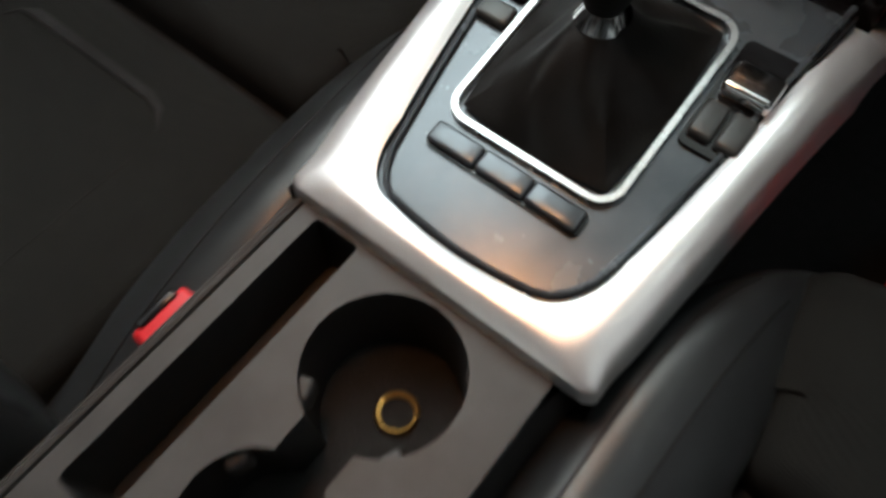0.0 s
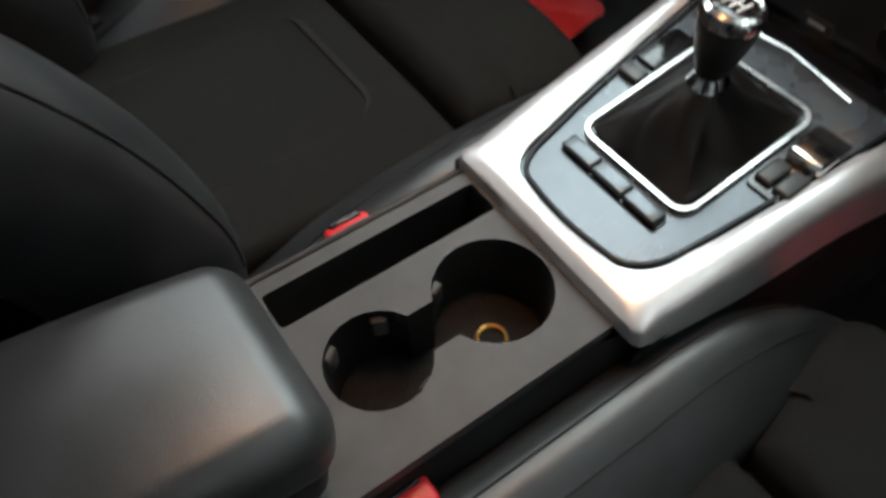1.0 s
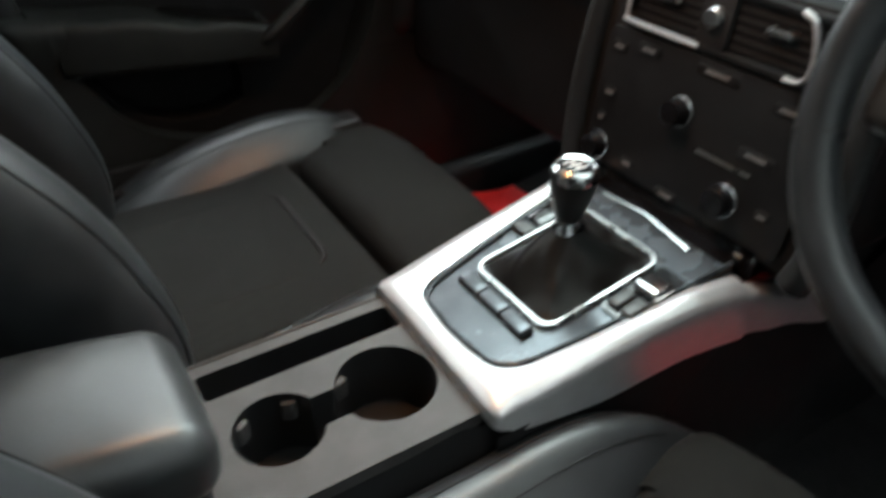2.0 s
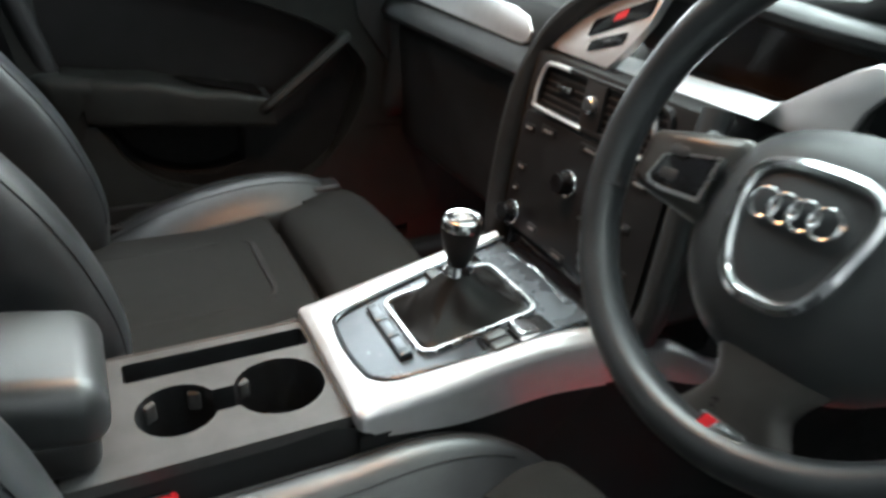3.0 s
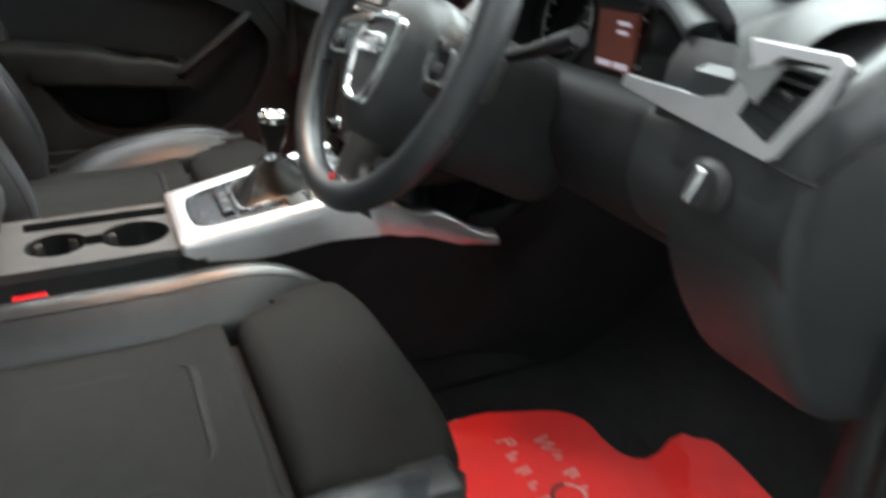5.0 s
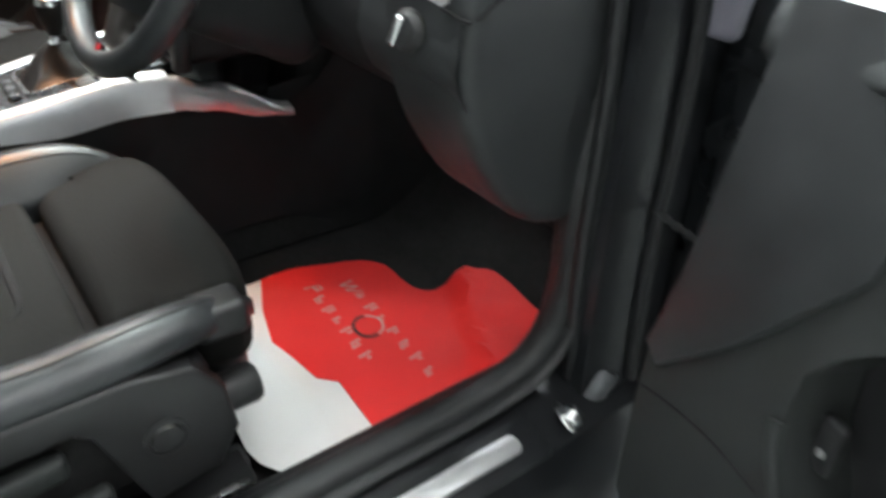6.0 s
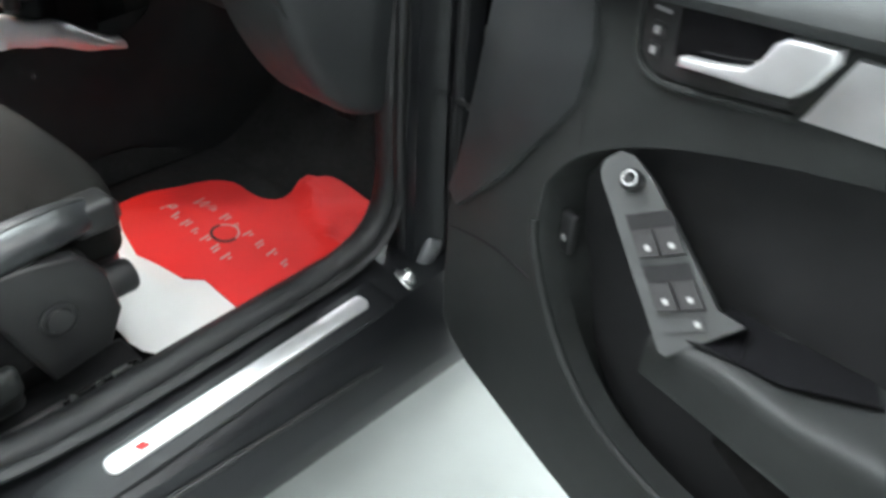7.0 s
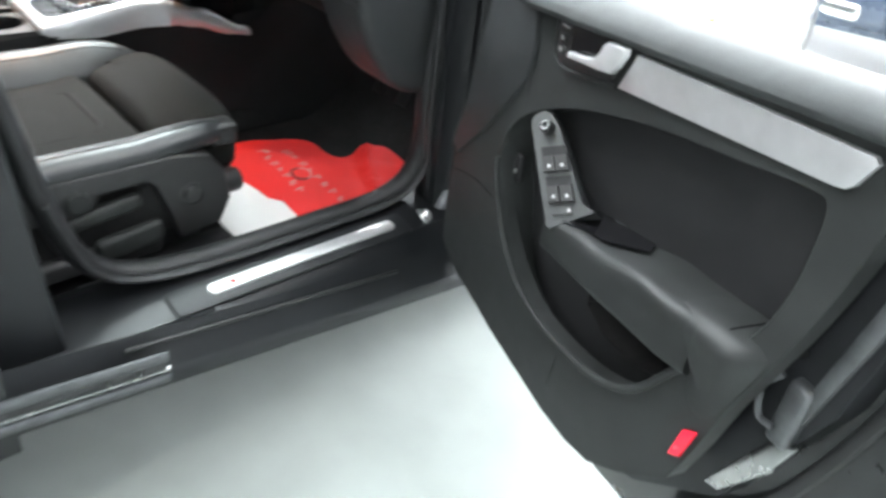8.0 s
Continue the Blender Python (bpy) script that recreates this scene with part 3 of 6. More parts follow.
bm = lathe([(0.0, 0.014), (0.008, 0.014), (0.011, 0.010), (0.011, 0.003), (0.019, 0.002), (0.019, 0.0)], pose(0.802, 0.513, 0.352, -40, 25, 0) @ Matrix.Scale(1.35, 4), 16)
part("head", bm, BOLTMETAL, bolt)
bm = lathe([(0.0, 0.058), (0.012, 0.058), (0.017, 0.053), (0.019, 0.04), (0.019, 0.0), (0.023, -0.004), (0.023, -0.012), (0.0, -0.012)], pose(0.784, 0.570, 0.340, -22, 10, 0), 24)
part("hinge_pin", bm, STEEL, bolt, "round grey hinge pin")
bm = rounded(0.045, 0.075, 0.018, 0.007, m=pose(0.786, 0.550, 0.334, 12, 12, 0))
part("bracket", bm, HARD, bolt, "black bracket")
strap = thing("door_check_strap", (0.80, 0.64, 0.617), "greasy dark metal door check strap", "door strap")
bm = sweep(smooth_path([(0.745, 0.618, 0.648), (0.78, 0.612, 0.640), (0.83, 0.60, 0.636), (0.88, 0.583, 0.642), (0.93, 0.565, 0.650)], 20), oval(0.004, 0.0045, 8), scale=lambda t: 1 + 0.35 * math.sin(60 * t))
part("arm", bm, HARD, strap)

# ---- centre console ----
console = thing("centre_console", (0, 0, 0.30), "black centre console with silver surround and grey cup tray", "console")


def deck(y):
    return 0.622 + 0.17 * max(0.0, y)


# lower body
bm = bmesh.new()
rows = []
for y, w, zt in ((-0.48, 0.088, 0.60), (-0.22, 0.090, 0.598), (-0.02, 0.094, 0.600), (0.0, 0.098, 0.598), (0.15, 0.108, 0.610), (0.30, 0.118, 0.61), (0.42, 0.121, 0.60), (0.62, 0.118, 0.62), (0.95, 0.112, 0.66)):
    rows.append([bm.verts.new(p) for p in ((-w - 0.012, y, 0.36), (-w - 0.004, y, zt - 0.03), (-w + 0.006, y, zt), (w - 0.006, y, zt), (w + 0.004, y, zt - 0.03), (w + 0.012, y, 0.36))])
for a, b in zip(rows, rows[1:]):
    for i in (0, 1, 3, 4):
        bm.faces.new((a[i], a[i + 1], b[i + 1], b[i]))
bm.faces.new(rows[0])
part("lower_body", bm, KNEE, console)

# cup tray with a slot and two joined wells
CUP = ((0.012, -0.053, 0.047), (0.012, -0.155, 0.040))


def cup_outline():
    """Both wells and the neck between them, anticlockwise."""
    neck = 0.0175
    pts = []
    (ax, ay, ar), (bx, by, br) = CUP
    a0 = math.asin(neck / ar)
    b0 = math.asin(neck / br)
    for i in range(25):
        t = -math.pi / 2 + a0 + (2 * math.pi - 2 * a0) * i / 24
        pts.append((ax + ar * math.cos(t), ay + ar * math.sin(t)))
    for i in range(21):
        t = math.pi / 2 + b0 + (2 * math.pi - 2 * b0) * i / 20
        pts.append((bx + br * math.cos(t), by + br * math.sin(t)))
    return pts


def holed_plate(outer, holes, z0, z1, place=None):
    """A plate with holes through it."""
    bm = bmesh.new()
    loops = []
    for line in (outer, *holes):
        vs = [bm.verts.new((x, y, z1)) for x, y in line]
        loops.append([bm.edges.new((vs[i], vs[(i + 1) % len(vs)])) for i in range(len(vs))])
    bmesh.ops.triangle_fill(bm, use_beauty=True, use_dissolve=False, edges=[e for l in loops for e in l])
    ext = bmesh.ops.extrude_face_region(bm, geom=list(bm.faces))
    for v in ext["geom"]:
        if isinstance(v, bmesh.types.BMVert):
            v.co.z = z0
    if place:
        for v in bm.verts:
            v.co = Vector(place(*v.co))
    return bm


TRAY = round_rect(-0.096, 0.088, -0.26, 0.004, 0.006, 2)
SLOT = round_rect(-0.083, -0.049, -0.20, -0.004, 0.004, 2)
part("cup_tray", holed_plate(TRAY, [cup_outline(), SLOT], 0.596, 0.610), TRAYGREY, console, "grey plastic cup tray")


def well(outline, z0, z1, taper):
    cx = sum(p[0] for p in outline) / len(outline)
    cy = sum(p[1] for p in outline) / len(outline)
    bm = bmesh.new()
    rows = []
    for k, z in ((1.0, z1), (1 - taper, z0)):
        rows.append([bm.verts.new((cx + (x - cx) * k, cy + (y - cy) * k, z)) for x, y in outline])
    n = len(outline)
    for i in range(n):
        bm.faces.new((rows[0][i], rows[0][(i + 1) % n], rows[1][(i + 1) % n], rows[1][i]))
    bm.faces.new(rows[1])
    return bm


part("cup_well", well(cup_outline(), 0.528, 0.609, 0.05), RUBBER, console, "dark cup well")
part("slot_well", well(SLOT, 0.550, 0.609, 0.03), RUBBER, console, "dark narrow slot")
for x, y, a in ((-0.020, -0.086, 200), (0.045, -0.086, -20), (0.050, -0.02, 30), (-0.022, -0.135, 160), (0.046, -0.135, 20), (-0.018, -0.181, 215), (0.042, -0.182, -35)):
    part("grip_tab", rounded(0.010, 0.014, 0.022, 0.003, (1, 1, 1), 2, m=pose(x, y, 0.591, 0, 0, a)), TRAYGREY, console, "pale rubber grip tab")
bm = lathe([(0.0105, 0.0), (0.0135, 0.0), (0.0145, 0.006), (0.013, 0.009), (0.0105, 0.008), (0.010, 0.001)], pose(0.017, -0.055, 0.536, 0, 0, 0), 28)
socket = part("power_socket", bm, BRASS, console, "brass-coloured socket ring")
part("socket_core", lathe([(0.0, 0.001), (0.010, 0.001), (0.010, 0.0)], pose(0.017, -0.055, 0.537), 20), BRASS, socket)

# side ribs of the tray toward the passenger
for x, z in ((-0.101, 0.606), (-0.108, 0.598)):
    part("edge_rib", sweep([Vector((x, -0.42, z)), Vector((x, 0.0, z))], oval(0.0025, 0.004, 8)), TRAYGREY, console)


# silver surround: a U that wraps over the sides
def surround(s):
    """Inner and outer edge, and the lower edge, at s from 0 (far front) over 0.5 (rear) to 1 (near front)."""
    t = abs(s - 0.5) * 2
    side = 1 if s > 0.5 else -1
    if t < 0.36:                                     # rear bar
        k = t / 0.36
        xi, yi = 0.050 * k, 0.020 + 0.004 * k * k
        xo, yo = 0.092 * k, 0.0
    elif t < 0.56:                                   # corner
        k = (t - 0.36) / 0.20
        a = math.pi / 2 * k
        xi, yi = 0.050 + (0.033 if side > 0 else 0.026) * math.sin(a), 0.024 + 0.045 * (1 - math.cos(a))
        xo, yo = 0.092 + 0.013 * min(1, k * 3), 0.030 * max(0.0, k - 0.2)
    else:                                            # long sides
        k = (t - 0.56) / 0.44
        xi = 0.083 + 0.024 * k ** 0.8 if side > 0 else 0.076 + 0.030 * k ** 0.8
        yi = 0.069 + 0.205 * k
        xo, yo = 0.105 + 0.020 * k ** 0.8 + (0.006 * k ** 3 if side > 0 else 0.0), 0.024 + 0.250 * k
    return side, xi, yi, xo, yo


def trim_fn(u, v):
    side, xi, yi, xo, yo = surround(u)
    zi, zo = deck(yi) + 0.002, deck(yo) + 0.0
    if side > 0:                                     # the end sinks into the band
        zi -= 0.010 * max(0.0, (yi - 0.20) / 0.074) ** 2
        zo -= 0.015 * max(0.0, (yo - 0.18) / 0.094) ** 2
    if v < 0.55:
        k = v / 0.55
        return (side * lerp(xi, xo, k), lerp(yi, yo, k), lerp(zi, zo, k) + 0.004 * math.sin(math.pi * k))
    k = (v - 0.55) / 0.45
    t = abs(u - 0.5) * 2
    corner = min(1.0, max(0.0, (t - 0.30) / 0.1))
    deep = min(1.0, max(0.0, (t - 0.34) / 0.46))
    drop = lerp(0.016, 0.036, deep * (2 - deep))
    if side > 0:                                     # one smooth face toward the driver
        low = table(yo, (0.0, 0.606), (0.03, 0.594), (0.10, 0.590), (0.217, 0.603), (0.28, 0.602))
        low = lerp(zo - 0.016, low, min(1.0, max(0.0, (t - 0.34) / 0.16)))
        return (xo + (0.0032 * math.sin(math.pi / 2 * min(1.0, 2.5 * k)) + 0.004 * k) * corner, yo - (1 - corner) * 0.001 * k, lerp(zo, low, k ** 1.35))
    bulge = 0.007 * math.sin(math.pi / 2 * k) * corner
    return (side * (xo + bulge), yo - (1 - corner) * 0.001 * k, zo - drop * k * k if k < 0.5 else zo - drop * (k - 0.25))


part("silver_surround", from_grid(trim_fn, 96, 14), SILVER, console, "matt silver U-shaped surround")


# the silver band running on along the driver's footwell
def band_fn(u, v):
    y = lerp(0.240, 0.468, u)
    x = table(y, (0.240, 0.1280), (0.274, 0.1328), (0.35, 0.1390), (0.47, 0.148))
    edge = table(y, (0.240, 0.6555), (0.274, 0.6505), (0.344, 0.628), (0.468, 0.573))
    low = table(y, (0.240, 0.604), (0.28, 0.602), (0.323, 0.594), (0.419, 0.567), (0.468, 0.560))
    if v < 0.3:                                      # rounded shoulder
        k = 1 - v / 0.3
        return (x - 0.014 * k - 0.008 * max(0.0, y - 0.25) / 0.2 * k, y, edge + 0.004 * math.sin(math.pi / 2 * k))
    k = (v - 0.3) / 0.7
    return (x + 0.003 * math.sin(math.pi * k) + 0.003 * k, y, lerp(edge, low, k))


part("silver_band", from_grid(band_fn, 36, 12), SILVER, console, "silver band tapering along the footwell")
part("console_cheek", from_grid(lambda u, v: (0.112 + 0.03 * u, lerp(0.0, 0.99, u), lerp(flow(0.99 * u, (0.0, 0.60), (0.30, 0.60), (0.44, 0.575), (0.52, 0.60), (0.62, 0.70), (0.99, 0.74)), 0.29, v)), 30, 6), KNEE, console, "dark plastic console cheek")
part("console_cheek", from_grid(lambda u, v: (-0.112 - 0.02 * u, lerp(0.0, 0.62, u), lerp(0.61, 0.30, v)), 12, 6), HARD, console, "dark plastic console cheek")


# grey gear panel with a raised bead
def panel_outline(grow=0.0, n=48):
    pts = []
    for i in range(n + 1):
        side, xi, yi, _, _ = surround(i / n)
        pts.append((side * (xi - grow), yi + grow))
    return pts


def deck_place(a, b, d):
    return (a, b, deck(b) + d)


part("gear_panel", slab(panel_outline(-0.002), -0.012, -0.002, place=deck_place), PANELGREY, console, "slate grey satin gear panel")
bead = [Vector((x, y, deck(y) + 0.0005)) for x, y in panel_outline(0.004)]
part("bead", sweep(bead, oval(0.0022, 0.0022, 8)), PANELGREY, console)
bead = [Vector((x, y, deck(y) - 0.0005)) for x, y in panel_outline(-0.0005)]
part("groove", sweep(bead, oval(0.0018, 0.0014, 8)), GLOSS, console, "dark joint line")

# chrome frame and boot
FR = round_rect(-0.060, 0.060, 0.088, 0.232, 0.016)
FR2 = round_rect(-0.0562, 0.0562, 0.0915, 0.2282, 0.013)
part("boot_frame", ring_plate(FR, FR2, -0.002, 0.004, deck_place), PEWTER, console, "satin metal frame round the boot")


def boot_fn(u, v):
    a = 2 * math.pi * u
    c, s = math.cos(a), math.sin(a)
    sq = 1 / max(abs(c), abs(s)) ** 0.8
    k = v
    wx = lerp(0.0545 * sq, 0.014, k ** 1.1)
    wy = lerp(0.0665 * sq, 0.016, k ** 1.1)
    fold = math.sin(math.pi * k) * (0.0030 * math.sin(3 * a + 0.6) + 0.0014 * math.sin(7 * a + 5 * k))
    y = 0.160 + (wy + fold) * s
    z = deck(0.16) + 0.17 * (y - 0.16) * (1 - k) + 0.002 + 0.045 * k ** 1.7 + 0.004 * math.sin(math.pi * k) + 0.7 * fold
    return ((wx + fold) * c, y, z)


part("gear_boot", from_grid(boot_fn, 48, 16, wrap_u=True), BOOT, console, "glossy black leather gear boot")
lever = thing("gear_lever", (0, 0.158, 0.68), "black gear lever with a chrome-capped knob", "gear lever")
GM = pose(-0.001, 0.156, 0.690, -3, 0, 0)
part("collar", lathe([(0.0135, 0.0), (0.015, 0.004), (0.011, 0.014), (0.0105, 0.03)], GM, 24), CHROME, lever, "chrome collar")
part("grip", lathe([(0.010, 0.012), (0.013, 0.020), (0.0185, 0.036), (0.0215, 0.050), (0.0225, 0.060), (0.0225, 0.064)], GM, 32), BOOT, lever, "black leather grip")
part("cap_ring", lathe([(0.0228, 0.060), (0.0232, 0.066), (0.0222, 0.071), (0.0190, 0.0735), (0.0165, 0.0728), (0.0160, 0.0715)], GM, 36), CHROME, lever, "chrome cap ring")
cap = part("cap", lathe([(0.0162, 0.0716), (0.010, 0.0728), (0.0, 0.0732)], GM, 32), GLOSS, lever, "black shift-pattern disc")
for dx in (-0.007, 0.0, 0.007):
    part("shift_line", box(dx - 0.0009, dx + 0.0009, -0.008, 0.008, 0.0729, 0.0737, m=GM), WHITEMARK, cap)
part("shift_line", box(-0.0075, 0.0075, -0.0009, 0.0009, 0.0730, 0.0738, m=GM), WHITEMARK, cap)

# row of buttons behind the boot
for i in range(3):
    x0 = -0.055 + 0.0355 * i
    m = pose(x0 + 0.0174, 0.0745, deck(0.0745) + 0.002, 9, 0, 0)
    part("button", rounded(0.0350, 0.0150, 0.008, 0.0025, (3, 2, 1), 2, m=m), PANELGREY, console, "grey rocker button")
part("button_bezel", slab(round_rect(-0.0566, 0.0526, 0.0660, 0.0830, 0.005), -0.002, 0.0005, place=deck_place), GLOSS, console)

# parking brake switch and neighbours
part("brake_bezel", slab(round_rect(0.064, 0.100, 0.148, 0.228, 0.005), -0.002, 0.0008, place=deck_place), GLOSS, console)
for x in (0.0735, 0.0905):
    part("brake_button", rounded(0.0155, 0.026, 0.008, 0.003, (2, 2, 1), 2, m=pose(x, 0.167, deck(0.167) + 0.002, 9)), SWITCH, console, "grey square button")
part("brake_switch", rounded(0.031, 0.026, 0.012, 0.004, (2, 2, 1), 3, m=pose(0.083, 0.197, deck(0.197) + 0.004, -4)), CHROME, console, "chrome parking brake switch")
part("side_button", rounded(0.024, 0.016, 0.008, 0.003, (2, 2, 1), 2, m=pose(-0.074, 0.163, deck(0.163) + 0.001, 9)), SWITCH, console)
part("side_socket", slab(round_rect(-0.088, -0.064, 0.178, 0.226, 0.004), -0.002, 0.003, 0.001, place=deck_place), GLOSS, console)
# lid and chrome edge in front of the boot
part("front_tray", slab(round_rect(-0.092, 0.100, 0.238, 0.330, 0.008), -0.02, -0.004, place=deck_place), GLOSS, console, "gloss black front tray")
part("front_lip", sweep([Vector((-0.060, 0.262, deck(0.262) + 0.004)), Vector((0.0, 0.267, deck(0.267) + 0.005)), Vector((0.066, 0.258, deck(0.258) + 0.004))], oval(0.0011, 0.0010, 8)), CHROME, console, "thin chrome lip")

# armrest
def arm_bend(p):
    x, y, z = p
    front = max(0.0, (y + 0.02) / 0.18)
    return (x * (1 - 0.05 * front), y, z + 0.004 * (1 - (x / 0.08) ** 2) - 0.014 * front ** 2.5)


armrest = thing("armrest", (0.004, -0.38, 0.62), "black leather centre armrest with rounded edges", "armrest")
AM = pose(0.004, -0.376, 0.690, -4, 0, 0)
part("pad", rounded(0.160, 0.335, 0.068, 0.026, (6, 8, 2), 5, arm_bend, AM), ARMLEATHER, armrest, "smooth black leather pad")
part("base", rounded(0.146, 0.315, 0.05, 0.016, (2, 2, 1), 3, None, pose(0.004, -0.380, 0.638, -2, 0, 0)), HARD, armrest, "dark plastic lower shell")

# ---- seats ----
def seat(cx, tilt, mirror, label, back_y, ypull=0.0, lift=0.0):
    """A sports seat: cloth middle, leather bolsters. mirror: 1 when the door is at +x."""
    ob = thing("car_seat", (cx, -0.05, 0.30), label, "car seat", "front seats of the car")

    def P(x, y, z):
        return Vector((cx + x, y + ypull, z + lift))

    def top(y):                                     # middle line of the cushion
        return 0.540 + 0.17 * (y + 0.05) if y > -0.05 else 0.540 + 0.02 * (-0.05 - y)

    def pad(x0, x1, y0, y1, th, crown, r, flare=0.0):
        def bend(p):
            wx = p.x / ((x1 - x0) / 2)
            wy = p.y / ((y1 - y0) / 2)
            y = p.y + (y0 + y1) / 2
            fall = 0.0
            if y > 0.13:
                fall = ((y - 0.13) / 0.10) ** 2 * 0.020
            x = p.x * (1 + flare * min(1.0, max(0.0, (y - 0.06) / 0.10)))
            return P(x + (x0 + x1) / 2, y - (0.022 * wx ** 4 if y > 0.10 else 0.0), p.z + top(y) - th / 2 + crown * (1 - wx * wx) * (1 - wy ** 4) - 0.006 * wx ** 4 - fall)
        return rounded(x1 - x0, y1 - y0, th, r, (10, 8, 2), 4, bend)

    part("thigh_pad", pad(-0.180, 0.180, 0.0455, 0.212, 0.11, 0.008, 0.022, 0.15), FABRIC, ob, "dark cloth front pad")
    part("seat_pad", pad(-0.190, 0.190, -0.36, 0.031, 0.10, 0.004, 0.016), FABRIC, ob, "dark cloth seat pad")
    part("pad_gap", rounded(0.34, 0.05, 0.05, 0.01, (2, 1, 1), 2, lambda p: P(p.x, p.y + 0.039, p.z + 0.490)), CARPET, ob, "dark gap between the pads")
    # raised inner panel with a stitched edge
    part("seat_inset", pad(-0.100, 0.100, -0.34, -0.022, 0.104, 0.005, 0.012), FABRIC, ob, "stitched cloth inset")
    groove = [P(x, y, top(y) + 0.0035) for x, y in [(-0.103, -0.30), (-0.103, -0.05)] + [(-0.103 + 0.03 * (1 - math.cos(radians(a))), -0.05 + 0.031 * math.sin(radians(a))) for a in (30, 60, 90)]
              + [(0.103 - 0.03 * (1 - math.cos(radians(a))), -0.05 + 0.031 * math.sin(radians(a))) for a in (90, 60, 30)] + [(0.103, -0.05), (0.103, -0.30)]]
    # real seam, but thickened at the front corners to draw the groove's shadow
    part("inset_seam", sweep([p - Vector((0, 0, 0.0012)) for p in groove], oval(0.0052, 0.0040, 8), scale=lambda t: 0.12 + 0.95 * max(math.exp(-((t - 0.46) / 0.10) ** 2), math.exp(-((t - 0.60) / 0.10) ** 2))), CARPET, ob, "dark inset seam, swollen for the shadow at its corners")
    # leather bolsters: a ridge near the outer edge, tapering to a point at the front
    shape = smooth_path([(0.172, 0.470, 0), (0.172, 0.528, 0), (0.182, 0.548, 0), (0.208, 0.572, 0), (0.236, 0.588, 0), (0.262, 0.582, 0), (0.281, 0.556, 0), (0.287, 0.515, 0), (0.275, 0.455, 0)], 26)
    short = smooth_path([(0.172, 0.470, 0), (0.172, 0.528, 0), (0.182, 0.548, 0), (0.208, 0.572, 0), (0.236, 0.588, 0), (0.262, 0.586, 0), (0.278, 0.572, 0), (0.278, 0.555, 0), (0.262, 0.540, 0)], 26)
    for s in (-1, 1):
        def bolster_fn(u, v, s=s):
            y = lerp(-0.36, 0.200, u)
            p = (short if s == mirror else shape)[min(26, int(round(v * 26)))]
            t = max(0.0, (y + 0.02) / 0.22)
            f = max(0.02, 1 - t ** 3.0 * 0.88)
            g = max(0.02, 1 - t ** 4.0 * 0.55) * (flow(y, (-0.36, 0.22), (-0.24, 0.42), (-0.14, 0.80), (-0.03, 1.03), (0.08, 1.03), (0.20, 1.0)) if mirror < 0 else 1.0)
            return P(s * (0.185 + (p.x - 0.185) * f), y, 0.475 + 0.10 * max(0.0, y + 0.02) * (1 - 0.5 * t) + (p.y - 0.475) * g)
        part("bolster", from_grid(bolster_fn, 36, 26), LEATHER, ob, "black leather side bolster")
        for k in (11, 15):
            seam = [bolster_fn(i / 30, k / 26) + Vector((0, 0, 0.0008)) for i in range(4, 28)]
            part("stitching", sweep(seam, oval(0.0008, 0.0007, 6)), KNEE, ob, "stitched seam")
    part("front_skirt", rounded(0.40, 0.05, 0.12, 0.02, (6, 2, 2), 3, lambda p: P(p.x, p.y + 0.175 - 0.35 * p.x ** 2, p.z + 0.475)), LEATHER, ob, "leather front edge")
    # backrest
    B = Matrix.Translation(Vector((cx, back_y, 0.545))) @ pose(0, 0, 0, tilt, 0, 0)

    def back_pad(x0, x1, z0, z1, th, crown, r, out):
        def bend(p):
            wx = p.x / ((x1 - x0) / 2)
            zz = p.z + (z0 + z1) / 2
            lum = 0.016 * math.exp(-((zz - 0.20) / 0.12) ** 2)
            return B @ Vector((p.x + (x0 + x1) / 2, p.y - th / 2 + out + lum + crown * (1 - wx * wx), zz))
        return rounded(x1 - x0, th, z1 - z0, r, (8, 2, 10), 4, bend)

    part("back_pad", back_pad(-0.155, 0.155, 0.0, 0.50, 0.10, 0.004, 0.02, 0.02), FABRIC, ob, "dark cloth back pad")
    part("shoulder_pad", back_pad(-0.20, 0.20, 0.40, 0.60, 0.11, 0.004, 0.04, 0.018), LEATHER, ob)
    # bolsters of the backrest: full low down, thinner toward the shoulders
    shear = math.tan(radians(22)) - math.tan(radians(tilt))

    def back_front(h):
        return back_y + shear * h + flow(h, (-0.06, 0.118), (0.045, 0.130), (0.14, 0.108), (0.22, 0.073), (0.315, 0.012), (0.45, -0.068), (0.58, -0.135))

    for s in (-1, 1):
        def back_bolster_fn(u, v, s=s):
            h = lerp(-0.05, 0.56, u)
            b = 2 * math.pi * v
            c, q = math.cos(b), math.sin(b)
            slim = 1 - 0.35 * max(0.0, (h - 0.25) / 0.31) ** 2
            x = 0.196 - 0.024 * max(0.0, (h - 0.28) / 0.28) + 0.054 * slim * math.copysign(abs(c) ** 0.75, c)
            deep = 0.075 * slim
            y = back_front(h) - deep + deep * math.copysign(abs(q) ** 0.70, q)
            return Vector((cx + s * x, y, 0.545 + h + 0.010 * q))
        part("back_bolster", from_grid(back_bolster_fn, 34, 28, wrap_v=True, caps=True), LEATHER, ob, "black leather backrest bolster")
        for v in (0.33, 0.16):
            seam = [back_bolster_fn(i / 34, v) + Vector((0, 0.0006, 0)) for i in range(4, 32)]
            part("stitching", sweep(seam, oval(0.0008, 0.0008, 6), up=(0, 1, 0)), KNEE, ob, "stitched seam")
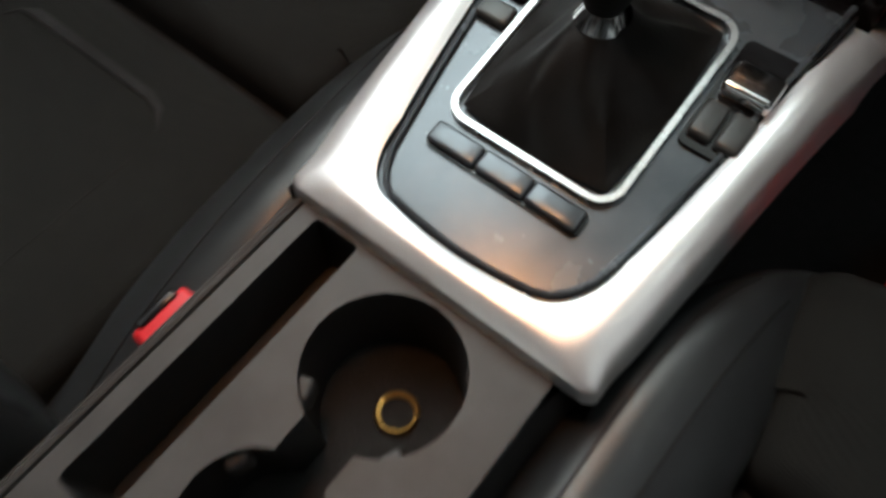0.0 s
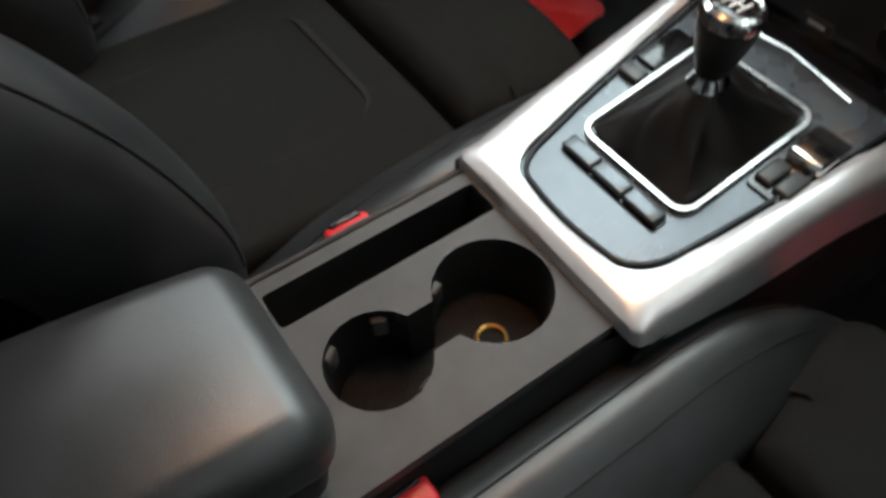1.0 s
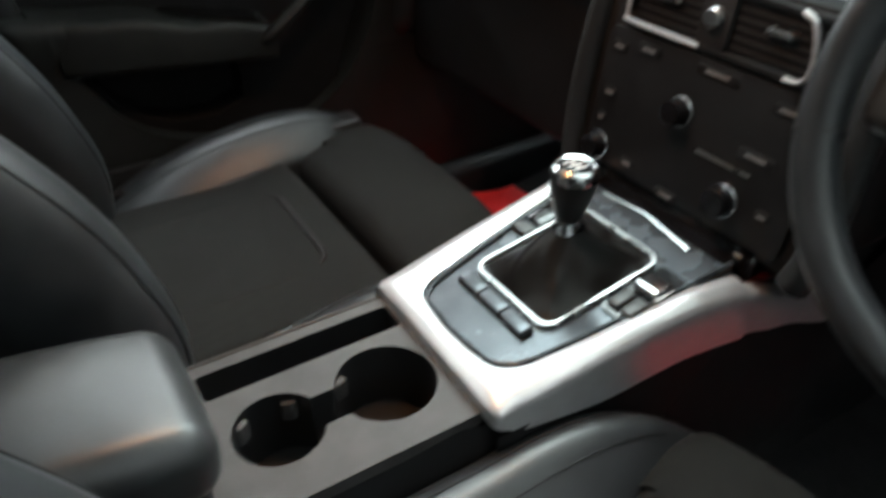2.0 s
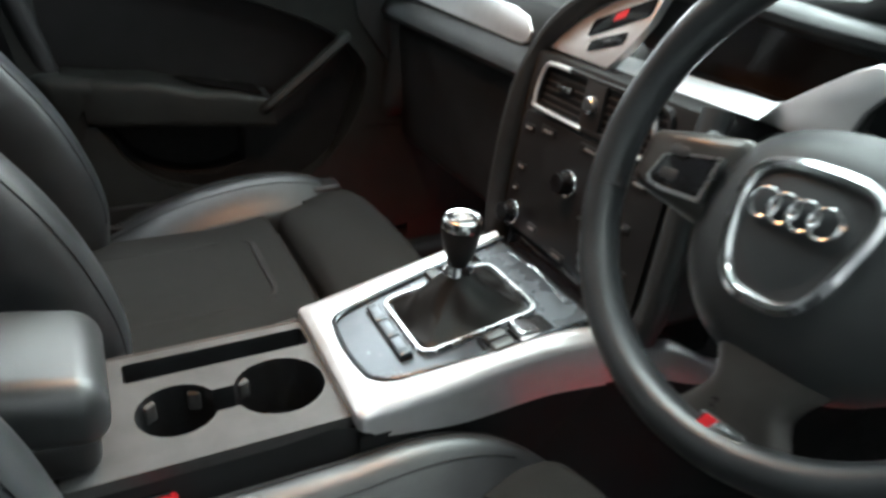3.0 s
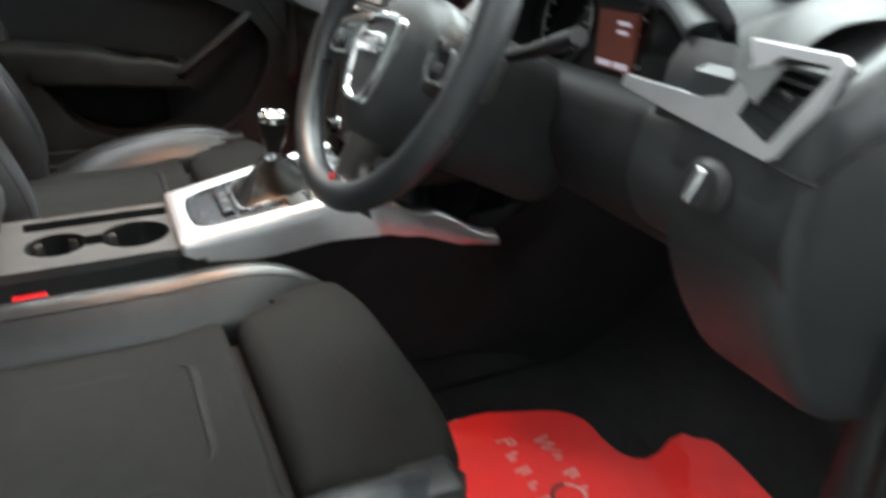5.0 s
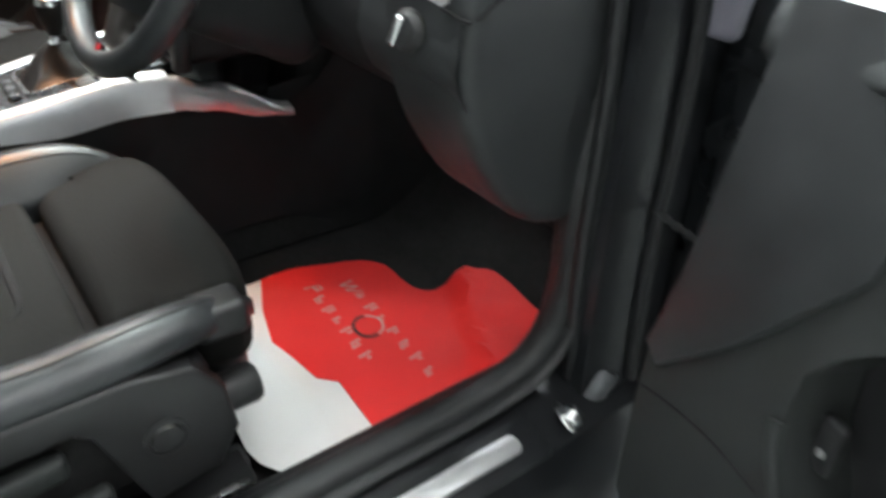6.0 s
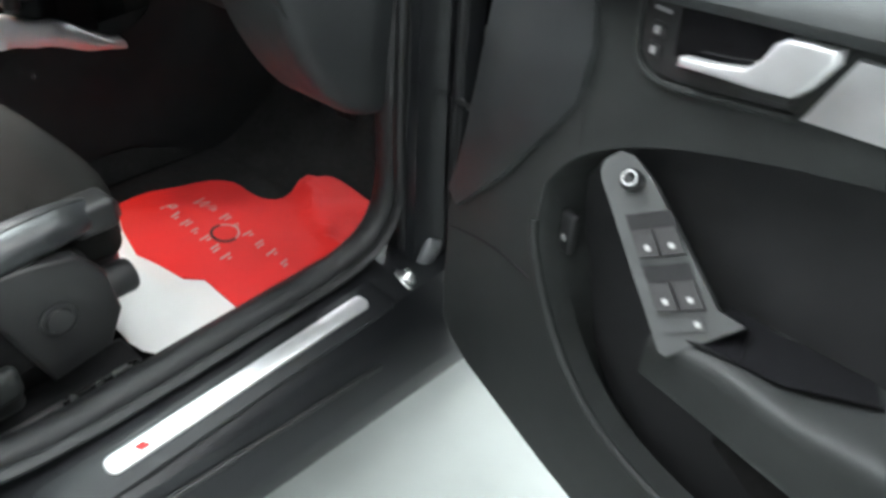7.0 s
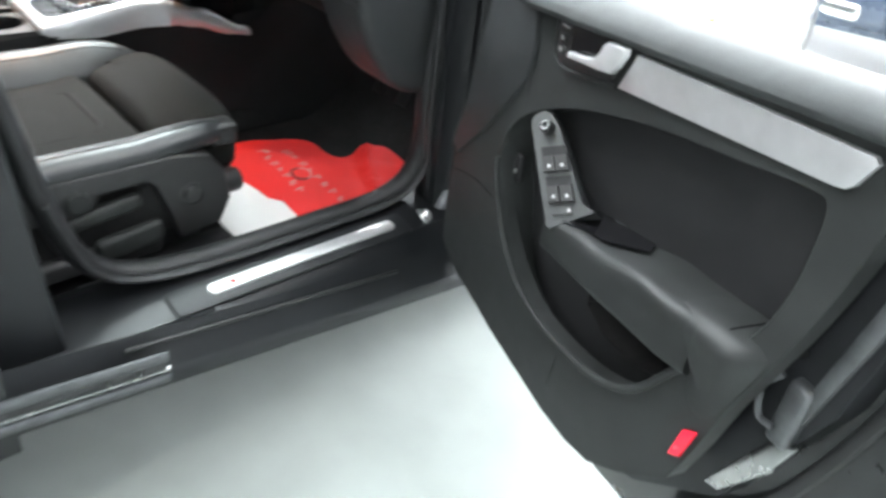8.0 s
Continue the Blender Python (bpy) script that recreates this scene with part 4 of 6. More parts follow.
    part("back_shell", rounded(0.44, 0.05, 0.60, 0.024, (4, 1, 4), 3, lambda p: B @ Vector((p.x * (1 - 0.12 * (p.z + 0.3)), p.y - 0.075, p.z + 0.30))), HARD, ob, "plastic back shell")
    head = part("headrest", rounded(0.25, 0.10, 0.17, 0.04, (5, 3, 4), 4, lambda p: B @ Vector((p.x, p.y - 0.01, p.z + 0.72))), LEATHER, ob, "black leather headrest")
    for s in (-1, 1):
        part("headrest_post", sweep([B @ Vector((s * 0.06, -0.02, 0.58)), B @ Vector((s * 0.06, -0.015, 0.68))], oval(0.006, 0.006, 10), up=(0, 1, 0)), CHROME, head)
    # side cover toward the door, with adjusters
    sx = mirror
    def side(a, b, d):
        return P(sx * (0.262 + d), a, b)
    cover = [(0.100, 0.545), (0.128, 0.508), (0.136, 0.445), (0.112, 0.398), (0.034, 0.386), (-0.006, 0.506), (-0.020, 0.518), (-0.098, 0.516), (-0.112, 0.492), (-0.17, 0.484), (-0.31, 0.500), (-0.31, 0.558), (0.04, 0.558)]
    part("side_cover", slab(cover, 0.0, 0.020, 0.006, 3, place=side), HARD, ob, "dark plastic seat side cover")
    part("lever_recess", slab([(0.03, 0.40), (0.0, 0.53), (-0.31, 0.54), (-0.31, 0.38)], -0.030, -0.012, place=side), CARPET, ob, "dark lever recess")
    part("lower_cover", rounded(0.03, 0.30, 0.040, 0.012, (1, 3, 1), 3, lambda p: P(sx * 0.262 + p.x, p.y - 0.15, p.z + 0.385)), HARD, ob)
    knob = lathe([(0.024, 0.0), (0.024, 0.003), (0.021, 0.004), (0.020, 0.002), (0.017, 0.002), (0.015, 0.006), (0.0, 0.007)], Matrix.Translation(P(sx * 0.281, 0.060, 0.474)) @ pose(0, 0, 0, 0, sx * 90, 0), 28)
    part("lumbar_knob", knob, HARD, ob, "round lumbar knob")
    knob = lathe([(0.020, 0.0), (0.020, 0.006), (0.017, 0.009), (0.0, 0.010)], Matrix.Translation(P(sx * 0.281, -0.137, 0.516)) @ pose(0, 0, 0, 0, sx * 90, 0), 28)
    part("recline_knob", knob, DOORGREY, ob, "round recline knob")
    part("height_lever", rounded(0.026, 0.150, 0.030, 0.010, (1, 3, 1), 3, lambda p: P(sx * 0.272 + p.x, p.y - 0.105, p.z + 0.478 + 0.12 * p.y)), DOORGREY, ob, "black seat height lever")
    part("tilt_lever", rounded(0.024, 0.120, 0.044, 0.010, (1, 3, 1), 3, lambda p: P(sx * 0.276 + p.x, p.y - 0.060, p.z + 0.412 + 0.10 * p.y)), DOORGREY, ob, "black backrest lever")
    stub = lathe([(0.0, -0.01), (0.024, -0.01), (0.024, 0.050), (0.021, 0.056), (0, 0.056)], Matrix.Translation(P(sx * 0.232, 0.122, 0.452)) @ pose(0, 0, 0, -90, 0, 0), 18)
    part("adjuster_stub", stub, HARD, ob, "round black stub")
    part("hinge_block", rounded(0.050, 0.060, 0.042, 0.010, (2, 2, 2), 3, lambda p: P(sx * 0.222 + p.x, p.y + 0.148, p.z + 0.556)), HARD, ob, "black block at the cushion's front corner")
    part("front_valance", rounded(0.05, 0.07, 0.10, 0.016, (2, 2, 2), 3, lambda p: P(sx * 0.235 + p.x, p.y + 0.088, p.z + 0.478)), HARD, ob)
    part("rail_edge", box(min(cx + sx * 0.268, cx + sx * 0.276), max(cx + sx * 0.268, cx + sx * 0.276), -0.16 + ypull, 0.14 + ypull, 0.334, 0.344, 0.002), PEWTER, ob, "bright edge of the seat rail")
    part("rail_cover", box(min(cx + sx * 0.21, cx + sx * 0.268), max(cx + sx * 0.21, cx + sx * 0.268), -0.30 + ypull, 0.15 + ypull, 0.29, 0.338, 0.006), KNEE, ob)
    for s in (-1, 1):
        part("seat_rail", box(cx + s * 0.20 - 0.018, cx + s * 0.20 + 0.018, -0.36 + ypull, 0.16 + ypull, 0.285, 0.315, 0.004), STEEL, ob, "grey metal seat rail")
        part("seat_leg", box(cx + s * 0.20 - 0.014, cx + s * 0.20 + 0.014, -0.30 + ypull, 0.10 + ypull, 0.315, 0.45, 0.004), HARD, ob)
    return ob


seat(0.376, 17, 1, "driver's sports seat in dark cloth with black leather bolsters", -0.372)
seat(-0.372, 22, -1, "passenger's sports seat in dark cloth with black leather bolsters", -0.315, ypull=0.035, lift=-0.004)


def buckle(x, y, z, ry, rz, label, k=1.0):
    ob = thing("seat_belt_buckle", (x, y, z - 0.1), label, "seat belt buckle", "front seat belt buckles")
    M = pose(x, y, z, 0, ry, rz)
    part("case", rounded(0.030 * k, 0.050, 0.085, 0.006, (1, 2, 2), 2, m=M @ pose(0, 0, -0.045)), HARD, ob, "black plastic case")
    part("release_button", rounded(0.024 * k, 0.042, 0.014, 0.004, (1, 2, 1), 2, m=M @ pose(0, 0, 0.0)), REDPLASTIC, ob, "red release button")
    part("tongue_slot", rounded(0.010 * k, 0.030, 0.006, 0.002, (1, 1, 1), 2, m=M @ pose(-0.010 * k, 0, 0.0062)), GLOSS, ob, "dark tongue slot")
    return ob


buckle(0.098, -0.190, 0.574, 0, 0, "black seat belt buckle with a red release button")
buckle(-0.121, -0.104, 0.580, -4, 0, "black buckle with a red button beside the console", 0.7)

# ---- steering wheel ----
wheel = thing("steering_wheel", (0.360, 0.21, 0.93), "black leather three-spoke steering wheel with flattened grips", "steering wheel")
WM = pose(0.360, 0.212, 0.925, 90 - 27, 0, 2)       # its z axis points at the driver


def W(x, y, z):
    return WM @ Vector((x, y, z))


def rim_fn(u, v):
    a, b = 2 * math.pi * u, 2 * math.pi * v
    grip = 0.0018 * (math.exp(-((math.degrees(a) % 360 - 35) / 16) ** 2) + math.exp(-((math.degrees(a) % 360 - 145) / 16) ** 2))
    r = 0.0150 + grip
    d = 0.1715 + r * math.cos(b)
    return W(d * math.cos(a), d * math.sin(a), 1.12 * r * math.sin(b))


part("rim", from_grid(rim_fn, 96, 16, True, True), LEATHER, wheel, "black leather rim worn shiny")
for a in (62, 118, 200, 340):
    part("rim_seam", torus(WM @ pose(0.1715 * math.cos(radians(a)), 0.1715 * math.sin(radians(a)), 0) @ pose(0, 0, 0, 90, 0, a + 0), 0.0158, 0.0008, 24, 6), HARD, wheel)


HM = WM @ pose(0.014, 0, 0, 0, 0, 3)                # the hub, turned a little with the wheel


def HW(x, y, z):
    return HM @ Vector((x, y, z))


def cover_fn(u, v):
    """A rounded dome, narrower toward the bottom, with its skirt turned under."""
    a = 2 * math.pi * u
    c, q = math.cos(a), math.sin(a)
    x = math.copysign(abs(c) ** 0.78, c) * 0.099
    y = math.copysign(abs(q) ** 0.78, q) * 0.083
    x *= 1.0 - 0.22 * max(0.0, -y / 0.083) ** 1.4
    r = min(1.0, v / 0.8)
    down = 0.014 * r ** 2 + 0.018 * r ** 8 + 0.030 * max(0.0, (v - 0.8) / 0.2)
    k = r * (1 - 0.05 * max(0.0, (v - 0.8) / 0.2))
    return HW(x * k, y * k - 0.036, 0.018 - down)


part("airbag_cover", from_grid(cover_fn, 64, 22, True), SOFT, wheel, "matt black airbag cover")


def shield(grow, n=240):
    """The shield-shaped outline on the hub."""
    pts = []
    for i in range(n):
        a = 2 * math.pi * i / n
        c, q = math.cos(a), math.sin(a)
        x = math.copysign(abs(c) ** 0.60, c) * (0.0530 + grow)
        y = math.copysign(abs(q) ** 0.60, q) * (0.0455 + grow)
        pts.append((x * (1.0 - 0.20 * (0.043 - y) / 0.043) - 0.010, y - 0.031))
    # even steps along the outline
    run = [0.0]
    for i in range(n):
        run.append(run[-1] + math.dist(pts[i], pts[(i + 1) % n]))
    out, i = [], 0
    for k in range(80):
        d = run[-1] * k / 80
        while run[i + 1] < d:
            i += 1
        t = (d - run[i]) / max(1e-9, run[i + 1] - run[i])
        a, b = pts[i], pts[(i + 1) % n]
        out.append((lerp(a[0], b[0], t), lerp(a[1], b[1], t)))
    return out


def hub_place(a, b, d):
    r = math.hypot(a / 0.099, (b + 0.036) / 0.083)
    return HW(a, b, 0.018 - 0.014 * r * r + d)


ring = [hub_place(a, b, 0.002) for a, b in shield(-0.002)]
bm = bmesh.new()
rows = []
for i, p in enumerate(ring):
    t = (ring[(i + 1) % len(ring)] - ring[i - 1]).normalized()
    out = t.cross(HM.to_3x3() @ Vector((0, 0, 1))).normalized()
    up = out.cross(t).normalized()
    rows.append([bm.verts.new(p + out * x + up * z) for x, z in ((-0.0055, -0.004), (-0.0050, 0.0005), (-0.0025, 0.0032), (0.0005, 0.0036), (0.0040, 0.0012), (0.0050, -0.004))])
for i in range(len(rows)):
    a, b = rows[i], rows[(i + 1) % len(rows)]
    for j in range(6):
        bm.faces.new((a[j], a[(j + 1) % 6], b[(j + 1) % 6], b[j]))
part("shield_ring", bm, CHROME, wheel, "chrome shield-shaped ring")
part("shield_plate", slab(shield(-0.004), -0.004, 0.0012, place=hub_place), HARD, wheel, "black plate inside the ring")
for i in range(4):
    x = (i - 1.5) * 0.0140 - 0.013
    part("emblem_ring", torus(Matrix.Translation(hub_place(x, -0.017, 0.0035)) @ HM.to_3x3().to_4x4(), 0.0095, 0.0017, 28, 8), CHROME, wheel, "small chrome ring")
# spokes with their control pads
for q in (-1, 1):
    bm = rounded(0.090, 0.058, 0.030, 0.012, (5, 3, 1), 3, lambda p: HW(q * 0.118 + p.x, p.y * (1 - 0.25 * q * p.x / 0.045) - 0.014, p.z - 0.008 - 0.10 * abs(p.x)))
    spoke = part("spoke", bm, SPOKE, wheel, "dark satin side spoke")
    if q > 0:
        po = [(0.097, 0.004), (0.103, 0.004), (0.128, -0.005), (0.134, -0.011), (0.137, -0.031), (0.131, -0.037), (0.106, -0.036), (0.096, -0.025)]
    else:
        po = [(-0.082, 0.001), (-0.122, -0.006), (-0.132, -0.010), (-0.138, -0.028), (-0.134, -0.033), (-0.120, -0.035), (-0.084, -0.033)]
    cx0, cy0 = q * 0.113, -0.016
    pin = [(cx0 + (a - cx0) * 0.90, cy0 + (b - cy0) * 0.86) for a, b in po]

    def pad_place(a, b, d):
        return HW(a, b, 0.0085 + d - 0.05 * max(0.0, abs(a) - 0.10))
    part("button_pad", slab(pin, -0.004, 0.003, 0.001, place=pad_place), GLOSS, spoke, "gloss black control pad")
    part("pad_trim", ring_plate(po, pin, -0.003, 0.0035, pad_place), PEWTER, spoke, "satin metal trim")
    for ky in (-0.004, -0.022):
        part("pad_key", slab(round_rect(cx0 + 0.006 * q - 0.008, cx0 + 0.006 * q + 0.008, ky - 0.004, ky + 0.004, 0.002, 3), 0.003, 0.0040, 0.0004, place=pad_place), HARD, spoke)
low = part("lower_spoke", from_grid(lambda u, v: HW(0.006 + (2 * u - 1) * (0.030 + 0.030 * abs(v - 0.35) ** 1.5 * 2), lerp(-0.105, -0.172, v), 0.004 + 0.004 * math.sin(math.pi * v) - 0.012 * abs(2 * u - 1) ** 4 - 0.006 * v), 16, 12), SPOKE, wheel, "dark satin lower spoke")
part("badge", slab(round_rect(-0.0105, 0.0225, -0.160, -0.149, 0.003, 3), 0.0040, 0.0085, 0.0008, place=lambda a, b, d: HW(a, b, d)), CHROME, low, "small chrome badge")
part("badge_red", slab([(-0.009, -0.1585), (-0.001, -0.1585), (0.003, -0.1505), (-0.006, -0.1505)], 0.0086, 0.0094, place=lambda a, b, d: HW(a, b, d)), REDPLASTIC, low, "red half of the badge")
# column and stalks
column = thing("steering_column", (0.36, 0.30, 0.85), "black plastic steering column shroud with stalks", "steering column")
part("shroud", rounded(0.150, 0.150, 0.20, 0.04, (3, 3, 3), 4, lambda p: WM @ Vector((p.x * (1 + 0.4 * p.z), p.y - 0.030, p.z - 0.140))), KNEE, column)
for s, reach in ((-1, 0.138), (1, 0.208)):
    rise = 0.6 * (reach - 0.138)
    path = smooth_path([W(s * 0.05, 0.005, -0.060), W(s * reach * 0.7, 0.008 + 0.5 * rise, -0.056), W(s * reach, 0.010 + rise, -0.052)], 10)
    part("stalk", sweep(path, oval(0.009, 0.0065, 12), scale=lambda t: 0.8 + 0.4 * t), KNEE, column, "black control stalk")

# ---- dashboard ----
dash = thing("dashboard", (0, 0.6, 0.70), "black soft-touch dashboard with silver trim strips", "dashboard")


def brow(x):
    """Height of the dash's front edge over the display and the instruments."""
    return table(x, (-0.20, 0.940), (-0.08, 0.984), (0.0, 0.995), (0.13, 1.002), (0.205, 1.008), (0.235, 1.023), (0.29, 1.036), (0.37, 1.040), (0.45, 1.035), (0.52, 1.012), (0.57, 0.980), (0.62, 0.950), (0.75, 0.935))


def dash_top_fn(u, v):
    x = lerp(-0.70, 0.70, u)
    end = max(0.0, abs(x) - 0.60) / 0.10
    c = min(1.0, max(0.0, (x + 0.20) / 0.12)) * min(1.0, max(0.0, (0.66 - x) / 0.06))
    c = c * c * (3 - 2 * c)
    y = lerp(0.375 + 0.042 * c - 0.03 * end * end, 0.965 - 0.10 * (x / 0.7) ** 2, v ** 1.15)
    flat = 0.938 + 0.050 * math.sin(min(1.0, v * 5.0) * math.pi / 2) + 0.012 * v
    k = min(1.0, v / 0.55)
    cock = lerp(brow(x) + 0.006 * math.sin(min(1.0, v * 6) * math.pi / 2), 0.985 + 0.008 * v, k * k * (3 - 2 * k))
    return (x, y, lerp(flat, cock, c) - 0.02 * end * end)


part("top_pad", from_grid(dash_top_fn, 60, 24), DASHTOP, dash, "matt black dash top")


def lower_fn(x0, x1, prof):
    def fn(u, v):
        x = lerp(x0, x1, u)
        k = v * (len(prof) - 1)
        i = min(int(k), len(prof) - 2)
        (ya, za), (yb, zb) = prof[i], prof[i + 1]
        t = k - i
        return (x, lerp(ya, yb, t), lerp(za, zb, t))
    return fn


# passenger side: silver strip, roll and glovebox
part("upper_face", from_grid(lower_fn(-0.72, -0.135, [(0.378, 0.945), (0.367, 0.930), (0.362, 0.91), (0.3605, 0.892), (0.352, 0.882), (0.341, 0.868), (0.337, 0.858), (0.342, 0.849), (0.362, 0.845), (0.42, 0.845)]), 10, 18), SOFT, dash)
strip_poly = [(-0.588, 0.897), (-0.546, 0.930), (-0.536, 0.935), (-0.40, 0.936), (-0.265, 0.933), (-0.226, 0.926), (-0.208, 0.911), (-0.211, 0.896), (-0.224, 0.891), (-0.40, 0.893)]
part("silver_strip", slab(strip_poly, 0.0, 0.006, 0.002, place=lambda a, b, d: (a, 0.3605 - d + 0.35 * (b - 0.9) if b > 0.9 else 0.3605 - d, b)), SILVER, dash, "matt silver dash strip")
part("glovebox", rounded(0.53, 0.10, 0.24, 0.02, (6, 2, 5), 3, lambda p: (p.x - 0.425, p.y + 0.42 + 0.25 * (p.z + 0.0) * -0.2, p.z + 0.725)), KNEE, dash, "black glovebox lid")
part("glovebox_latch", rounded(0.05, 0.01, 0.012, 0.003, (2, 1, 1), 2, m=pose(-0.215, 0.37, 0.835, 0, 12, 0)), PEWTER, dash)


# crescent vent wrapping over the rounded front corner of the dash
vent_top = smooth_path([(-0.690, 0.350, 0.897), (-0.688, 0.350, 0.912), (-0.678, 0.354, 0.929), (-0.655, 0.371, 0.948), (-0.612, 0.387, 0.959), (-0.560, 0.396, 0.965), (-0.508, 0.402, 0.969)], 28)
vent_low = smooth_path([(-0.668, 0.352, 0.891), (-0.640, 0.353, 0.892), (-0.614, 0.354, 0.899), (-0.595, 0.355, 0.916), (-0.566, 0.358, 0.934), (-0.544, 0.371, 0.947), (-0.512, 0.396, 0.966)], 28)


def vent_at(u, v, d=0.0):
    """A place on the vent's face: u along it, v from its upper to its lower edge, d proud of it."""
    k = u * 27
    i = min(int(k), 26)
    a, b = vent_top[i].lerp(vent_top[i + 1], k - i), vent_low[i].lerp(vent_low[i + 1], k - i)
    return a.lerp(b, v) + Vector((0.0, -0.8, 0.6)) * (d + 0.006 * math.sin(math.pi * v))


vent = part("end_vent", from_grid(lambda u, v: vent_at(u, v, 0.0005), 27, 8), GLOSS, dash, "crescent vent with a bright rim")
rim_line = [p + Vector((0, -0.003, 0.002)) for p in vent_top]
part("vent_rim", sweep(rim_line, oval(0.0052, 0.0048, 10), up=(0, 1, 0)), SILVER, vent, "bright upper rim")
part("vent_rim", sweep([p + Vector((0, -0.003, 0.001)) for p in [vent_top[0]] + list(vent_low)], oval(0.0018, 0.0018, 8), up=(0, 1, 0)), DOORGREY, vent)
for v in (0.28, 0.52, 0.76):
    part("slat", sweep([vent_at(lerp(0.05, 0.93, k / 14), v, 0.003) for k in range(15)], oval(0.0016, 0.0030, 6), up=(0, 1, 0)), HARD, vent)
for u in (0.22, 0.42, 0.62):
    part("vane", sweep([vent_at(u - 0.02, 0.06, 0.003), vent_at(u, 0.5, 0.004), vent_at(u + 0.03, 0.94, 0.003)], oval(0.0022, 0.0022, 6), up=(0, 1, 0)), DOORGREY, vent)


# centre stack, leaning away toward its top
def SK(x, z, d):
    return Vector((x, 0.292 + 0.13 * (z - 0.70) - d, z))


def stack_place(a, b, d):
    return SK(a, b, d)


part("stack_foot", slab(round_rect(-0.118, 0.118, 0.56, 0.69, 0.01), -0.16, -0.004, 0.003, place=stack_place), GLOSS, dash, "gloss black lower stack")
part("stack_body", slab(round_rect(-0.148, 0.168, 0.675, 0.905, 0.02), -0.16, -0.004, 0.003, place=stack_place), KNEE, dash, "matt black centre stack")
for s in (1,):
    part("stack_wing", sweep(smooth_path([SK(s * 0.160, 0.675, 0.0), SK(s * 0.170, 0.72, 0.004), SK(s * 0.168, 0.84, 0.004), SK(s * 0.160, 0.91, -0.01)], 16), oval(0.016, 0.014, 12), up=(0, 1, 0)), SOFT, dash)
part("control_face", slab(round_rect(-0.128, 0.138, 0.685, 0.835, 0.012), -0.004, 0.001, 0.001, place=stack_place), STACKFACE, dash, "satin black control face")
# pair of middle vents in a bright frame
vent_lean = lambda pts: [(x + (0.35 * max(0.0, z - 0.868) if x < 0 else 0.0), z) for x, z in pts]
VO, VI = vent_lean(round_rect(-0.108, 0.120, 0.8415, 0.900, 0.013)), vent_lean(round_rect(-0.1035, 0.1160, 0.8455, 0.8970, 0.010))
vent = part("middle_vents", ring_plate(VO, VI, -0.004, 0.003, stack_place), HARD, dash, "twin vents in a black frame")
for sx, run in ((-1, (-0.050, -0.010)), (1, (0.085, 0.085))):
    edge = smooth_path([SK(run[0], 0.8985, 0.003), SK(sx * 0.086, 0.898, 0.004), SK(sx * 0.097, 0.892, 0.004), SK(sx * 0.1055, 0.868, 0.004), SK(sx * 0.1055, 0.851, 0.004), SK(sx * 0.099, 0.8445, 0.004), SK(run[1], 0.8430, 0.003)], 30)
    part("vent_bracket", sweep(edge, oval(0.0026, 0.0030, 8), up=(0, 1, 0)), SILVER, vent, "bright bracket round the vent")
part("vent_back", slab(VI, -0.03, -0.026, place=stack_place), GLOSS, vent)
for i in range(6):
    z = 0.8495 + 0.0086 * i
    part("slat", slab(vent_lean([(-0.104, z), (0.117, z), (0.117, z + 0.0022), (-0.104, z + 0.0022)]), -0.02, -0.001, place=stack_place), HARD, vent)
part("vent_dial", lathe([(0.010, 0.0), (0.010, 0.006), (0.008, 0.008), (0.0, 0.008)], Matrix.Translation(SK(0.0, 0.872, 0.002)) @ pose(0, 0, 0, 83, 0, 0), 20), PEWTER, vent, "bright vent wheel")
part("vent_divider", slab(round_rect(-0.018, 0.018, 0.845, 0.897, 0.004), -0.02, 0.003, 0.002, place=stack_place), HARD, vent)
for x in (-0.056, 0.068):
    part("vent_tab", slab(round_rect(x - 0.014, x + 0.014, 0.873, 0.879, 0.002, 2), -0.004, 0.004, 0.001, place=stack_place), PEWTER, vent)


def dial(x, z, r, name="dial"):
    M = Matrix.Translation(SK(x, z, 0.0)) @ pose(0, 0, 0, 90 - 7, 0, 0)
    k = part(name, lathe([(r * 1.12, 0.0), (r * 1.12, 0.003), (r, 0.005), (r, 0.016), (r * 0.92, 0.019), (0, 0.019)], M, 28), GLOSS, dash, "round control dial")
    part("dial_ring", torus(M @ pose(0, 0, 0.003), r * 1.16, 0.0016, 32, 8), CHROME, k, "bright ring")


dial(-0.010, 0.778, 0.0125)
dial(-0.108, 0.703, 0.013)
dial(0.066, 0.716, 0.014)
for x, z, w in ((-0.108, 0.815, 0.022), (-0.068, 0.822, 0.03), (0.02, 0.825, 0.05), (0.10, 0.818, 0.03), (-0.108, 0.765, 0.02), (0.085, 0.768, 0.04), (-0.06, 0.70, 0.02), (0.0, 0.69, 0.03), (-0.03, 0.655, 0.09), (-0.112, 0.735, 0.012), (0.11, 0.72, 0.016)):
    k = part("key", slab(round_rect(x - w / 2, x + w / 2, z - 0.005, z + 0.005, 0.002, 2), 0.001, 0.0025, 0.0006, place=stack_place), STACKFACE, dash)
    part("key_mark", slab(round_rect(x - w * 0.28, x + w * 0.28, z - 0.0012, z + 0.0012, 0.0005, 1), 0.0026, 0.0030, place=stack_place), GREYMARK, k)
part("disc_slot", slab(round_rect(0.02, 0.085, 0.748, 0.751, 0.001, 1), 0.001, 0.002, place=stack_place), PEWTER, dash)

